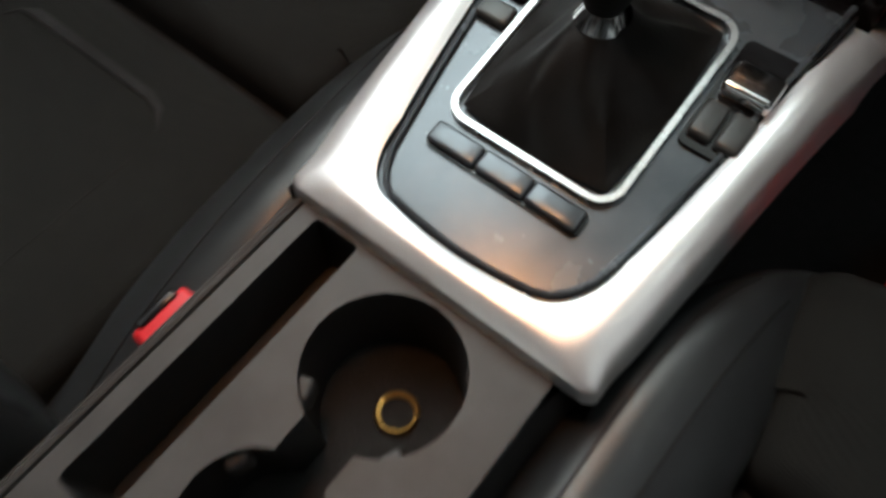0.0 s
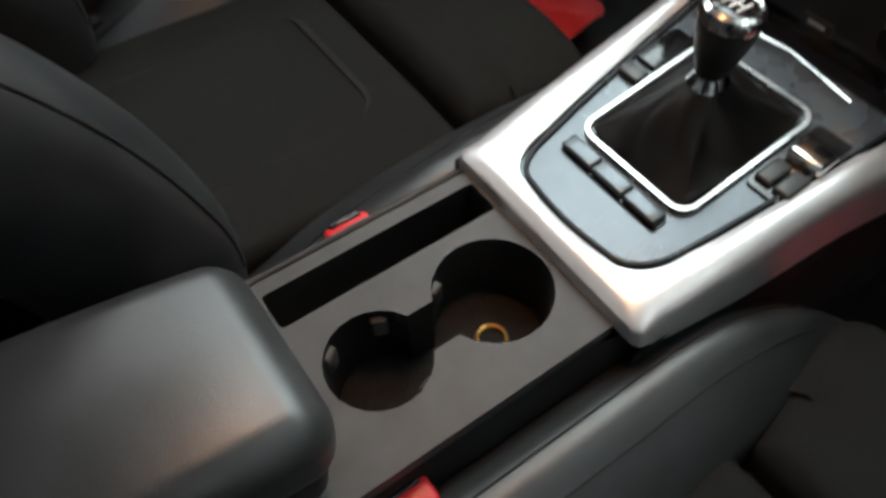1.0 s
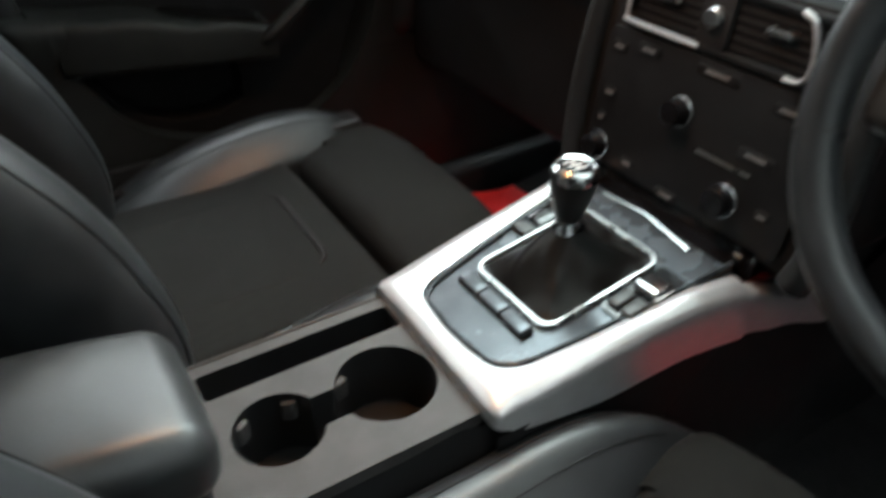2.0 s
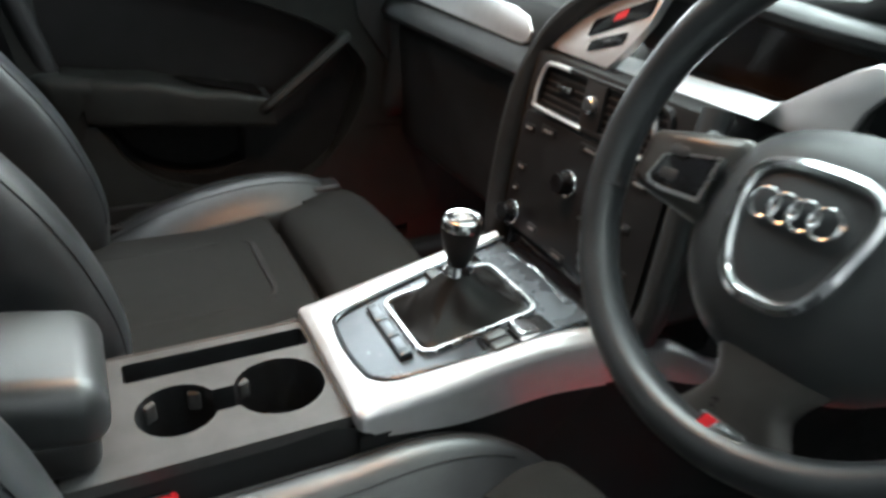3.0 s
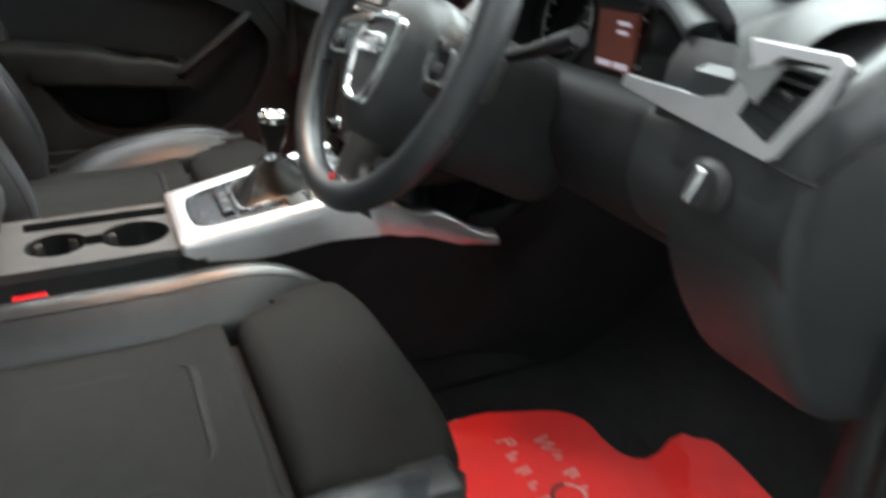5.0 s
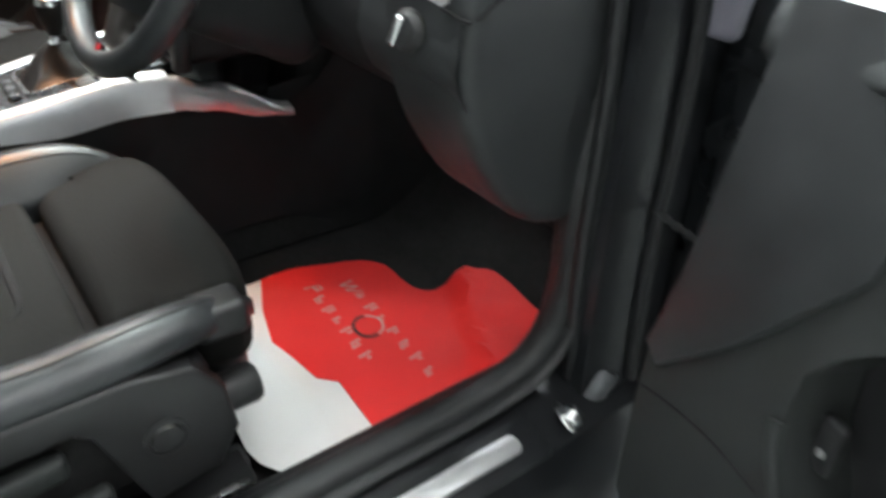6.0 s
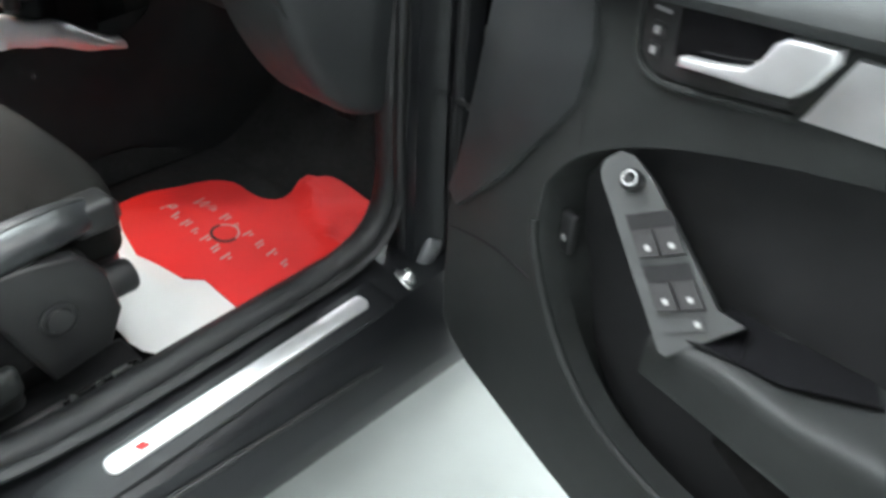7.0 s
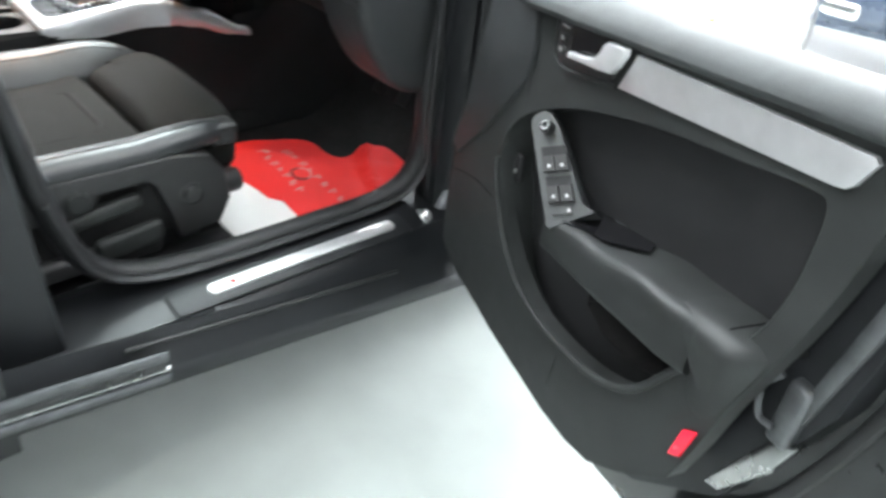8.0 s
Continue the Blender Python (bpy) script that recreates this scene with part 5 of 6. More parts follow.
# cockpit arch: from the stack's flank up and over the display to the instruments
arch = smooth_path([(-0.146, 0.298, 0.60), (-0.151, 0.300, 0.72), (-0.150, 0.318, 0.84), (-0.138, 0.338, 0.905), (-0.108, 0.352, 0.950), (-0.066, 0.368, 0.980), (0.0, 0.388, 0.996), (0.10, 0.400, 0.993), (0.20, 0.412, 0.984), (0.30, 0.424, 0.980), (0.42, 0.428, 0.978), (0.52, 0.424, 0.968), (0.58, 0.41, 0.945)], 72)
part("cockpit_arch", sweep(arch, oval(0.013, 0.022, 14), up=(0, 1, 0)), SOFT, dash, "padded black cockpit arch")


def brow_fn(u, v):
    """The face below the brow: it turns in to a lip over the display and the instruments."""
    x = lerp(-0.12, 0.60, u)
    lip = min(brow(x) - 0.004, table(x, (-0.12, 0.962), (0.0, 0.984), (0.15, 0.983), (0.30, 0.979), (0.45, 0.979), (0.60, 0.94)))
    w = min(1.0, v / 0.7)
    return (x, 0.417 - 0.006 * math.sin(math.pi * w) + 0.008 * w + 0.06 * max(0.0, (v - 0.7) / 0.3), lerp(brow(x) + 0.0005, lip, w))


part("brow_face", from_grid(brow_fn, 48, 12), SOFT, dash, "matt black brow over the instruments")
part("recess_roof", box(-0.11, 0.60, 0.470, 0.50, 0.86, 0.985), HARD, dash, "dark back of the display recess")
wedge = [(-0.138, 0.908), (-0.132, 0.926), (-0.100, 0.955), (-0.050, 0.976), (-0.010, 0.985), (0.022, 0.989), (0.018, 0.960), (0.004, 0.930), (-0.012, 0.908)]


def wedge_place(a, b, d):
    return (a, 0.335 + 0.45 * (b - 0.905) - d, b)


sw = part("silver_wedge", slab(wedge, -0.01, 0.003, 0.002, place=wedge_place), SILVER, dash, "silver panel beside the display")
part("hazard_slot", slab(round_rect(-0.066, 0.016, 0.961, 0.980, 0.005, 3), 0.003, 0.005, 0.001, place=lambda a, b, d: wedge_place(a, b + 0.45 * a, d)), GLOSS, sw, "black hazard switch")
part("hazard_mark", slab(round_rect(-0.034, -0.018, 0.969, 0.978, 0.002, 2), 0.005, 0.0056, place=lambda a, b, d: wedge_place(a, b + 0.45 * a, d)), REDPLASTIC, sw, "red hazard mark")
part("lower_slot", slab(round_rect(-0.056, -0.004, 0.937, 0.950, 0.004, 3), 0.003, 0.005, 0.001, place=lambda a, b, d: wedge_place(a, b + 0.35 * a, d)), GLOSS, sw)
part("silver_arch", from_grid(lambda u, v: (lerp(-0.03, 0.185, u), lerp(0.352, 0.375, v), lerp(0.9035, 0.916, v) + 0.004 * u), 16, 5), SILVER, dash, "silver strip under the display")
web = [(0.150, 0.900), (0.152, 0.911), (0.185, 0.921), (0.215, 0.944), (0.240, 0.962), (0.256, 0.970), (0.276, 0.966), (0.281, 0.957), (0.270, 0.945), (0.261, 0.932), (0.256, 0.914), (0.256, 0.895)]
part("silver_web", slab(web, 0.0, 0.008, 0.003, place=lambda a, b, d: (a, 0.384 - d + 0.18 * (b - 0.915) + 4.0 * max(0.0, a - 0.245) ** 2, b)), SILVER, dash, "silver web beside the instruments")
cowl_hole = [(0.405 + a, 0.908 + b) for a, b in oval(0.158, 0.077, 44, 0.75)]
cowl_rim = [(0.235, 0.86), (0.238, 0.93), (0.250, 0.965), (0.275, 0.990), (0.53, 0.990), (0.57, 0.965), (0.60, 0.93), (0.60, 0.86), (0.56, 0.825), (0.28, 0.825)]
part("instrument_cowl", holed_plate(cowl_rim, [cowl_hole], -0.03, 0.0, lambda a, b, d: (a, 0.412 - d + 0.10 * (b - 0.9), b)), SOFT, dash, "matt black cowl round the instruments")
part("cowl_edge", sweep([Vector((a, 0.410 + 0.10 * (b - 0.9), b)) for a, b in cowl_hole + cowl_hole[:1]], oval(0.003, 0.003, 8), up=(0, 1, 0)), DOORGREY, dash, "rounded edge of the cowl")
part("display_bezel", slab(round_rect(-0.025, 0.245, 0.885, 0.985, 0.008), 0, 0.004, 0.001, place=lambda a, b, d: (a, 0.445 + 0.1 * (b - 0.9) - d, b)), HARD, dash)
part("display", slab(round_rect(-0.008, 0.220, 0.893, 0.970, 0.004), 0.004, 0.006, place=lambda a, b, d: (a, 0.445 + 0.1 * (b - 0.9) - d, b)), SCREEN, dash, "dark display screen")
cl = part("instrument_panel", slab(oval(0.165, 0.070, 48, 0.8), 0, 0.004, place=lambda a, b, d: (0.40 + a, 0.452 - d + 0.2 * b, 0.925 + b)), HARD, dash, "dark instrument panel")
for s in (-1, 1):
    M = pose(0.405 + s * 0.084, 0.444, 0.922, 90 - 11, 0, 0)
    part("gauge_ring", torus(M, 0.047, 0.002, 40, 8), PEWTER, cl, "bright gauge ring")
    part("gauge_face", lathe([(0, 0.001), (0.046, 0.001), (0.046, -0.004)], M, 36), GLOSS, cl)
    for i in range(12):
        a = radians(-45 + 270 * i / 11)
        part("gauge_tick", box(0.036, 0.042, -0.0006, 0.0006, 0.001, 0.0018, m=M @ pose(0, 0, 0, 0, 0, math.degrees(a))), WHITEMARK, cl)
part("info_display", box(0.396, 0.456, 0.434, 0.440, 0.886, 0.946), DISPLAYGLOW, cl, "lit red information display")
for x0, x1, z0, z1 in ((0.430, 0.450, 0.933, 0.937), (0.430, 0.447, 0.924, 0.928), (0.400, 0.424, 0.889, 0.895), (0.429, 0.452, 0.889, 0.895)):
    part("display_line", box(x0, x1, 0.4325, 0.4335, z0, z1), DISPLAYWHITE, cl)

# driver side right of the column
part("right_brow", from_grid(lower_fn(0.575, 0.735, [(0.395, 0.945), (0.378, 0.925), (0.372, 0.90), (0.368, 0.88)]), 6, 6), SOFT, dash)
# lower dash split here: this side darker, standing in for its shade
part("shaded_knee_panel", from_grid(lower_fn(0.17, 0.605, [(0.415, 0.886), (0.385, 0.886), (0.370, 0.880), (0.366, 0.86), (0.360, 0.825), (0.370, 0.788), (0.42, 0.740), (0.52, 0.68), (0.65, 0.65)]), 14, 14), KNEE, dash, "knee panel darkened for the shade beside the column")
part("right_face", from_grid(lower_fn(0.565, 0.735, [(0.415, 0.886), (0.385, 0.886), (0.368, 0.880), (0.362, 0.86), (0.355, 0.825), (0.366, 0.788), (0.42, 0.745), (0.52, 0.69), (0.65, 0.66)]), 14, 14), SOFT, dash, "black lower dash")
vent_plane = lambda a, b, d: (a, 0.366 - d + 0.12 * (b - 0.88), b)
vent_hole = [(0.669, 0.902), (0.700, 0.889), (0.705, 0.892), (0.736, 0.944), (0.733, 0.949), (0.694, 0.949), (0.688, 0.944)]
panel = [(0.535, 0.8975), (0.60, 0.889), (0.705, 0.8775), (0.713, 0.882), (0.734, 0.918), (0.744, 0.952), (0.740, 0.956), (0.664, 0.956), (0.672, 0.940), (0.655, 0.914), (0.63, 0.907), (0.535, 0.907)]
part("silver_panel", holed_plate(panel, [vent_hole], 0.0, 0.006, vent_plane), SILVER, dash, "silver surround of the side vent")
vb = part("side_vent", slab(vent_hole, -0.020, -0.016, place=vent_plane), GLOSS, dash, "dark side vent")
for i in range(6):
    k = (i + 0.5) / 6
    ax, az, bx, bz = lerp(0.670, 0.689, k), lerp(0.902, 0.946, k), lerp(0.701, 0.735, k), lerp(0.891, 0.946, k)
    part("slat", slab([(ax, az - 0.0013), (bx, bz - 0.0013), (bx, bz + 0.0013), (ax, az + 0.0013)], -0.014, 0.004, place=vent_plane), DOORGREY, vb)
part("vent_tab", slab([(0.694, 0.925), (0.712, 0.921), (0.715, 0.926), (0.697, 0.930)], 0.004, 0.009, 0.001, place=vent_plane), PEWTER, vb, "bright vent tab")
part("joint_line", sweep([Vector((0.707, 0.3595, 0.8765)), Vector((0.735, 0.359, 0.873)), Vector((0.748, 0.362, 0.872))], oval(0.0022, 0.0022, 6), up=(0, 1, 0)), KNEE, dash, "dark joint below the vent panel")
M = pose(0.662, 0.355, 0.846, 80, 0, 8)
lk = part("light_switch", lathe([(0.0215, 0.0), (0.0215, 0.003), (0.017, 0.006), (0.0155, 0.010), (0.0, 0.010)], M, 28), HARD, dash, "round light switch")
part("switch_grip", rounded(0.010, 0.031, 0.012, 0.004, (1, 2, 1), 2, m=M @ pose(-0.002, 0, 0.014, 0, 0, -20)), CHROME, lk, "bright switch grip")
# end cap of the dash at the door
cheek = [(p.x, p.y) for p in smooth_path([(0.368, 0.925, 0), (0.360, 0.86, 0), (0.362, 0.80, 0), (0.385, 0.735, 0), (0.430, 0.665, 0), (0.480, 0.622, 0), (0.54, 0.605, 0), (0.66, 0.60, 0), (0.67, 0.80, 0), (0.66, 0.955, 0), (0.47, 0.960, 0)], 30)]
part("end_cap", slab(cheek, 0.615, 0.742, 0.026, 4, place=lambda a, b, d: (d + 0.03 * (b - 0.8) * (d > 0.7), a, b)), SOFT, dash, "rounded dash end")
part("end_cap", rounded(0.075, 0.30, 0.30, 0.05, (2, 5, 5), 4, lambda p: (-0.705 + p.x, p.y + 0.505 - 0.25 * max(0, -p.z) * 0.9, p.z + 0.80)), SOFT, dash, "rounded dash end")
seam_pts = smooth_path([(0.742, 0.372, 0.872), (0.749, 0.40, 0.893), (0.748, 0.47, 0.91), (0.743, 0.56, 0.915)], 12)
part("dash_seam", sweep(seam_pts, oval(0.0015, 0.0015, 6)), GLOSS, dash)

# ---- pedals ----
for x, w in ((0.28, 0.05), (0.38, 0.05), (0.48, 0.04)):
    ob = thing("pedal", (x, 0.80, 0.40), "dark rubber-faced foot pedal", "pedal", "driver's pedals")
    part("pad", rounded(w, 0.012, 0.06, 0.005, (2, 1, 2), 2, m=pose(x, 0.80, 0.42, -30)), RUBBER, ob)
    part("arm", sweep([Vector((x, 0.81, 0.44)), Vector((x, 0.86, 0.70))], oval(0.008, 0.012, 8), up=(1, 0, 0)), STEEL, ob)

# ---- doors ----
def open_place(u, v, z):
    """Along the open driver's door from its hinge, out of its inner face, up."""
    return Vector((0.80 + 0.946 * u - 0.324 * v, 0.534 - 0.324 * u - 0.946 * v, z))


def closed_place(u, v, z):
    """The passenger's door, closed: along it to the rear, into the cabin, up."""
    return Vector((-0.725 + v, 0.620 - u, z + 0.055))


def belt(u):
    """Lower edge of the silver strip on a door."""
    return 0.864 + 0.11 * (u - 0.515)


def door_outline():
    pts = [(0.152, 0.40), (0.170, 0.376), (0.215, 0.356), (0.373, 0.334), (0.563, 0.324), (0.64, 0.332), (0.70, 0.352), (0.765, 0.408), (0.841, 0.487), (0.860, 0.56), (0.876, 0.640),
           (0.900, 0.750), (0.917, 0.850), (0.925, 0.905), (0.930, 0.990), (0.60, 0.958), (0.30, 0.928), (0.195, 0.915), (0.176, 0.80), (0.154, 0.58)]
    return pts


def front_door(name, place, label, lamp_side):
    ob = thing(name, place(0.5, -0.05, 0.26), label, "car door")

    def pl(a, b, d):
        return place(a, d, b)

    # shell and outer skin
    shell = [(0.045, 0.26), (0.10, 0.215), (0.62, 0.20), (0.80, 0.225), (0.95, 0.36), (1.03, 0.60), (1.05, 0.985), (0.045, 0.90)]
    part("door_shell", slab(shell, -0.125, -0.075, 0.006, place=pl), PAINT, ob, "glossy black door edge and skin")
    pocket = [(0.548, 0.522), (0.60, 0.502), (0.66, 0.506), (0.71, 0.524), (0.75, 0.556), (0.778, 0.600), (0.780, 0.640), (0.66, 0.632), (0.56, 0.615), (0.545, 0.57)]
    flange = [(0.12, 0.31), (0.20, 0.27), (0.60, 0.262), (0.74, 0.335), (0.87, 0.46), (0.945, 0.68), (0.975, 0.975), (0.14, 0.90)]
    part("door_flange", holed_plate(flange, [pocket], -0.076, -0.030, pl), JAMB, ob, "black painted inner flange")
    # trim panel: one bowl-shaped frame round a deep recess
    def swell(z):
        return 0.014 + 0.026 * min(1.0, max(0.0, (0.80 - z) / 0.16)) - 0.02 * min(1.0, max(0.0, (0.42 - z) / 0.16))

    def pw(a, b, d):
        return place(a, d + swell(b), b)

    outline = door_outline()
    curve = smooth_path([(0.312, 0.700, 0), (0.335, 0.735, 0), (0.372, 0.764, 0), (0.434, 0.795, 0), (0.53, 0.828, 0), (0.64, 0.856, 0), (0.76, 0.878, 0), (0.838, 0.892, 0), (0.864, 0.886, 0), (0.870, 0.83, 0), (0.866, 0.755, 0),
                         (0.845, 0.700, 0), (0.800, 0.630, 0), (0.755, 0.556, 0), (0.700, 0.514, 0), (0.62, 0.488, 0), (0.52, 0.480, 0), (0.44, 0.500, 0), (0.375, 0.552, 0), (0.328, 0.628, 0), (0.312, 0.675, 0)], 60)
    hole = [(p.x, p.y) for p in curve[:-1]]
    bm = holed_plate(outline, [hole], -0.030, 0.0, None)
    bmesh.ops.subdivide_edges(bm, edges=[e for e in bm.edges if e.calc_length() > 0.05], cuts=2)
    for v in bm.verts:
        v.co = pw(v.co.x, v.co.y, v.co.z)
    part("trim_panel", bm, DOORGREY, ob, "charcoal moulded door trim")
    flap = [(0.170, 0.690), (0.156, 0.612), (0.178, 0.598), (0.250, 0.675), (0.328, 0.790), (0.335, 0.850), (0.314, 0.945), (0.194, 0.940)]
    part("front_flap", slab(flap, -0.01, 0.008, 0.006, place=pw), SOFT, ob, "grey front flap of the door trim")

    roll = smooth_path([(0.008, 0.0, 0), (0.026, 0.12, 0), (0.034, 0.36, 0), (0.028, 0.68, 0), (0.010, 0.92, 0), (-0.016, 1.0, 0), (-0.05, 0.97, 0), (-0.078, 0.84, 0)], 14)

    def upper_fn(u, v):
        a = lerp(0.16, 0.945, u)
        p = roll[min(14, int(round(v * 14)))]
        z0, z1 = belt(a) + 0.055 - 0.02 * max(0, 0.35 - a), 0.946 + 0.115 * (a - 0.42)
        k = min(1.0, max(0.0, (a - 0.16) / 0.20))
        k = k * k * (3 - 2 * k)
        return place(a, p.x * lerp(0.35, 1.0, k) + 0.006 - 0.012 * (1 - k), lerp(z0, lerp(0.928, z1, k), p.y))
    part("upper_roll", from_grid(upper_fn, 24, 14), ROLLGREY, ob, "padded upper door roll")
    part("recess_cloth", holed_plate([(x, z - 0.05 * min(1.0, max(0.0, (0.60 - z) / 0.06))) for x, z in hole], [pocket], -0.034, -0.022, pl), KNEE, ob, "dark recessed door insert")
    bm = well(pocket, -0.0745, -0.023, 0.04)
    for v in bm.verts:
        v.co = pl(*v.co)
    part("door_pocket", bm, CARPET, ob, "deep black door pocket")
    bm = bmesh.new()
    n = len(hole)
    rows = []
    for g, d, drop in ((0.0, 0.0, 0.0), (0.008, -0.004, 0.0), (0.016, -0.014, 0.004), (0.03, -0.035, 0.022), (0.03, -0.064, 0.048)):
        row = []
        for x, z in hole:
            w = min(1.0, max(0.0, (0.60 - z) / 0.06))    # behind the pocket's rim the wall drops away
            row.append(bm.verts.new(place(x + (0.5 - x) * g * (1 - w), swell(z) + d, z + (0.66 - z) * g * (1 - w) - drop * w)))
        rows.append(row)
    for p, q in zip(rows, rows[1:]):
        for i in range(n):
            bm.faces.new((p[i], p[(i + 1) % n], q[(i + 1) % n], q[i]))
    part("recess_edge", bm, DOORGREY, ob)
    rim = [place(x - 0.004, swell(z) + 0.001, z - 0.002) for x, z in hole[34:]]
    if lamp_side:
        part("pocket_rim", sweep(rim, oval(0.006, 0.006, 10), up=tuple(place(0, 1, 0) - place(0, 0, 0))), DOORGREY, ob, "rounded pocket rim")
    # silver strip
    st = [(0.539, 0.868), (0.562, 0.919), (0.70, 0.933), (0.85, 0.947), (0.888, 0.950), (0.894, 0.945), (0.882, 0.918), (0.874, 0.911), (0.862, 0.908), (0.70, 0.888)]
    part("silver_strip", slab(st, -0.004, 0.006, 0.003, place=pw), SILVER, ob, "matt silver door strip")
    # handle bowl
    bowl = [(0.386, 0.864), (0.382, 0.898), (0.392, 0.912), (0.556, 0.928), (0.530, 0.870), (0.430, 0.852), (0.402, 0.852)]
    hb = part("handle_bezel", slab(bowl, -0.012, 0.004, 0.003, place=pw), HARD, ob, "dark handle bezel")
    # black patch laid on the bezel for the shade inside the bowl
    part("handle_bowl_shade", slab([(0.424, 0.872), (0.420, 0.908), (0.515, 0.921), (0.503, 0.888)], 0.0042, 0.0055, place=pw), GLOSS, hb)
    lever = [(0.440, 0.872), (0.441, 0.880), (0.470, 0.885), (0.498, 0.892), (0.508, 0.902), (0.514, 0.915), (0.522, 0.921), (0.556, 0.925), (0.557, 0.916), (0.546, 0.896), (0.537, 0.886), (0.510, 0.881), (0.475, 0.877)]
    # dark strip that puts shade under the lever
    part("lever_shade_strip", slab([(0.438, 0.866), (0.440, 0.874), (0.536, 0.888), (0.530, 0.876)], 0.0045, 0.012, 0.002, place=pw), HARD, hb, "dark strip for the shade below the lever")
    part("door_handle", slab(lever, 0.012, 0.022, 0.003, 3, place=lambda a, b, d: pw(a, b, d - 0.008 * max(0.0, (0.45 - a) / 0.05) ** 2)), SILVER, ob, "bright lever handle")
    part("bezel_rim", sweep(smooth_path([pw(a, z, 0.003) for a, z in ((0.386, 0.935), (0.379, 0.898), (0.383, 0.862), (0.400, 0.848), (0.432, 0.848), (0.535, 0.867))], 20), oval(0.0030, 0.0030, 8), up=tuple(place(0, 1, 0) - place(0, 0, 0))), DOORGREY, hb, "rounded rim of the handle bezel")
    for z in (0.870, 0.886):
        part("lock_button", slab(round_rect(0.395, 0.410, z - 0.006, z + 0.006, 0.003, 3), 0.004, 0.007, 0.001, place=pw), HARD, hb)
        part("lock_mark", slab(round_rect(0.3995, 0.4055, z - 0.003, z + 0.003, 0.001, 2), 0.0072, 0.0078, place=pw), GREYMARK, hb)
    part("lock_light", slab(round_rect(0.393, 0.411, 0.900, 0.903, 0.001, 2), 0.0042, 0.0050, place=pw), GREYMARK, hb)

    # armrest, with the switch panel in front of it
    def arm_top(a):
        return table(a, (0.44, 0.652), (0.60, 0.686), (0.73, 0.712), (0.86, 0.728), (0.90, 0.730))

    def arm_fn(u, v):
        a = lerp(0.500, 0.814, u)
        zt = arm_top(a)
        zl = 0.604 + 0.030 * u
        fade = max(0.0, (a - 0.762) / 0.052) ** 2
        vi = 0.056 + 0.005 * min(1, u * 2) - 0.009 * fade
        zt -= 0.004 * fade
        b = 2 * math.pi * v
        c, s = math.cos(b), math.sin(b)
        cv, w = (vi - 0.06) / 2, (vi + 0.06) / 2
        return place(a, cv + w * math.copysign(abs(c) ** 0.30, c), (zt + zl) / 2 + (zt - zl) / 2 * math.copysign(abs(s) ** 0.35, s) - 0.004 * (c > 0) * (s > 0))
    part("door_armrest", from_grid(arm_fn, 30, 36, wrap_v=True, caps=True), DOORGREY, ob, "padded charcoal armrest")

    # the armrest's end turns down into the panel behind the pocket
    end_prof = smooth_path([(-0.030, 0.0, 0), (0.030, 0.001, 0), (0.048, -0.004, 0), (0.058, -0.016, 0), (0.055, -0.042, 0), (0.047, -0.078, 0), (0.041, -0.115, 0), (0.034, -0.165, 0)], 24)

    def end_fn(u, v):
        p = end_prof[min(24, int(round(v * 24)))]
        left = flow(0.730 + p.y, (0.55, 0.806), (0.60, 0.800), (0.645, 0.798), (0.675, 0.7735), (0.74, 0.7735))
        a = lerp(left, flow(0.730 + p.y, (0.55, 0.853), (0.60, 0.863), (0.66, 0.877), (0.74, 0.892)), u)
        z = arm_top(a) - 0.004 + p.y - 0.010 * max(0.0, (u - 0.8) / 0.2) ** 2
        low = swell(z) - 0.003
        keep = 1.0 - max(0.0, (u - 0.72) / 0.28) ** 2.2
        if z < 0.655:
            k = min(1.0, max(0.0, (a - 0.798) / 0.045))
            keep = min(keep, k * k * (3 - 2 * k))
        elif a < 0.816:
            keep = min(keep, 0.93)
        return place(a, lerp(min(low, p.x), p.x, max(0.0, keep)), z)
    part("armrest_end", from_grid(end_fn, 26, 24), DOORGREY, ob, "charcoal end of the armrest")
    # flat dark patch on the armrest stands in for the cup's shaded hollow
    part("pull_cup_shade", slab([(0.520, 0.050), (0.610, 0.036), (0.665, 0.004), (0.64, -0.03), (0.52, -0.03)], 0.0, 0.0015, place=lambda a, b, d: place(a, b, arm_top(a) + d)), GLOSS, ob, "dark patch for the shade in the pull cup")
    part("arm_joint", sweep([place(0.842, -0.012, arm_top(0.842) - 0.003), place(0.838, 0.036, arm_top(0.838) - 0.003)], oval(0.0013, 0.0013, 6)), GLOSS, ob, "dark joint line")
    part("trim_crease", sweep(smooth_path([pw(a, z, 0.0005) for a, z in ((0.160, 0.556), (0.200, 0.570), (0.26, 0.584), (0.320, 0.586))], 14), oval(0.0018, 0.0012, 6), up=tuple(place(0, 1, 0) - place(0, 0, 0))), KNEE, ob, "dark crease in the trim")

    # switch panel: a tilted plate
    A = place(0.386, 0.036, 0.752)
    e1 = place(0.517, 0.064, 0.656) - A
    e2 = place(0.390, -0.014, 0.812) - A
    nrm = e1.cross(e2).normalized()
    if nrm.z < 0:
        nrm = -nrm

    def sp(a, b, d):
        return A + e1 * a + e2 * b + nrm * d
    if not lamp_side:                                # a slim pull grip instead of the switches
        grip = smooth_path([place(0.520, 0.050, 0.640), place(0.505, 0.060, 0.655), place(0.44, 0.056, 0.702), place(0.372, 0.042, 0.750), place(0.352, 0.020, 0.760)], 18)
        part("pull_grip", sweep(grip, oval(0.013, 0.010, 12)), DOORGREY, ob, "charcoal pull grip")
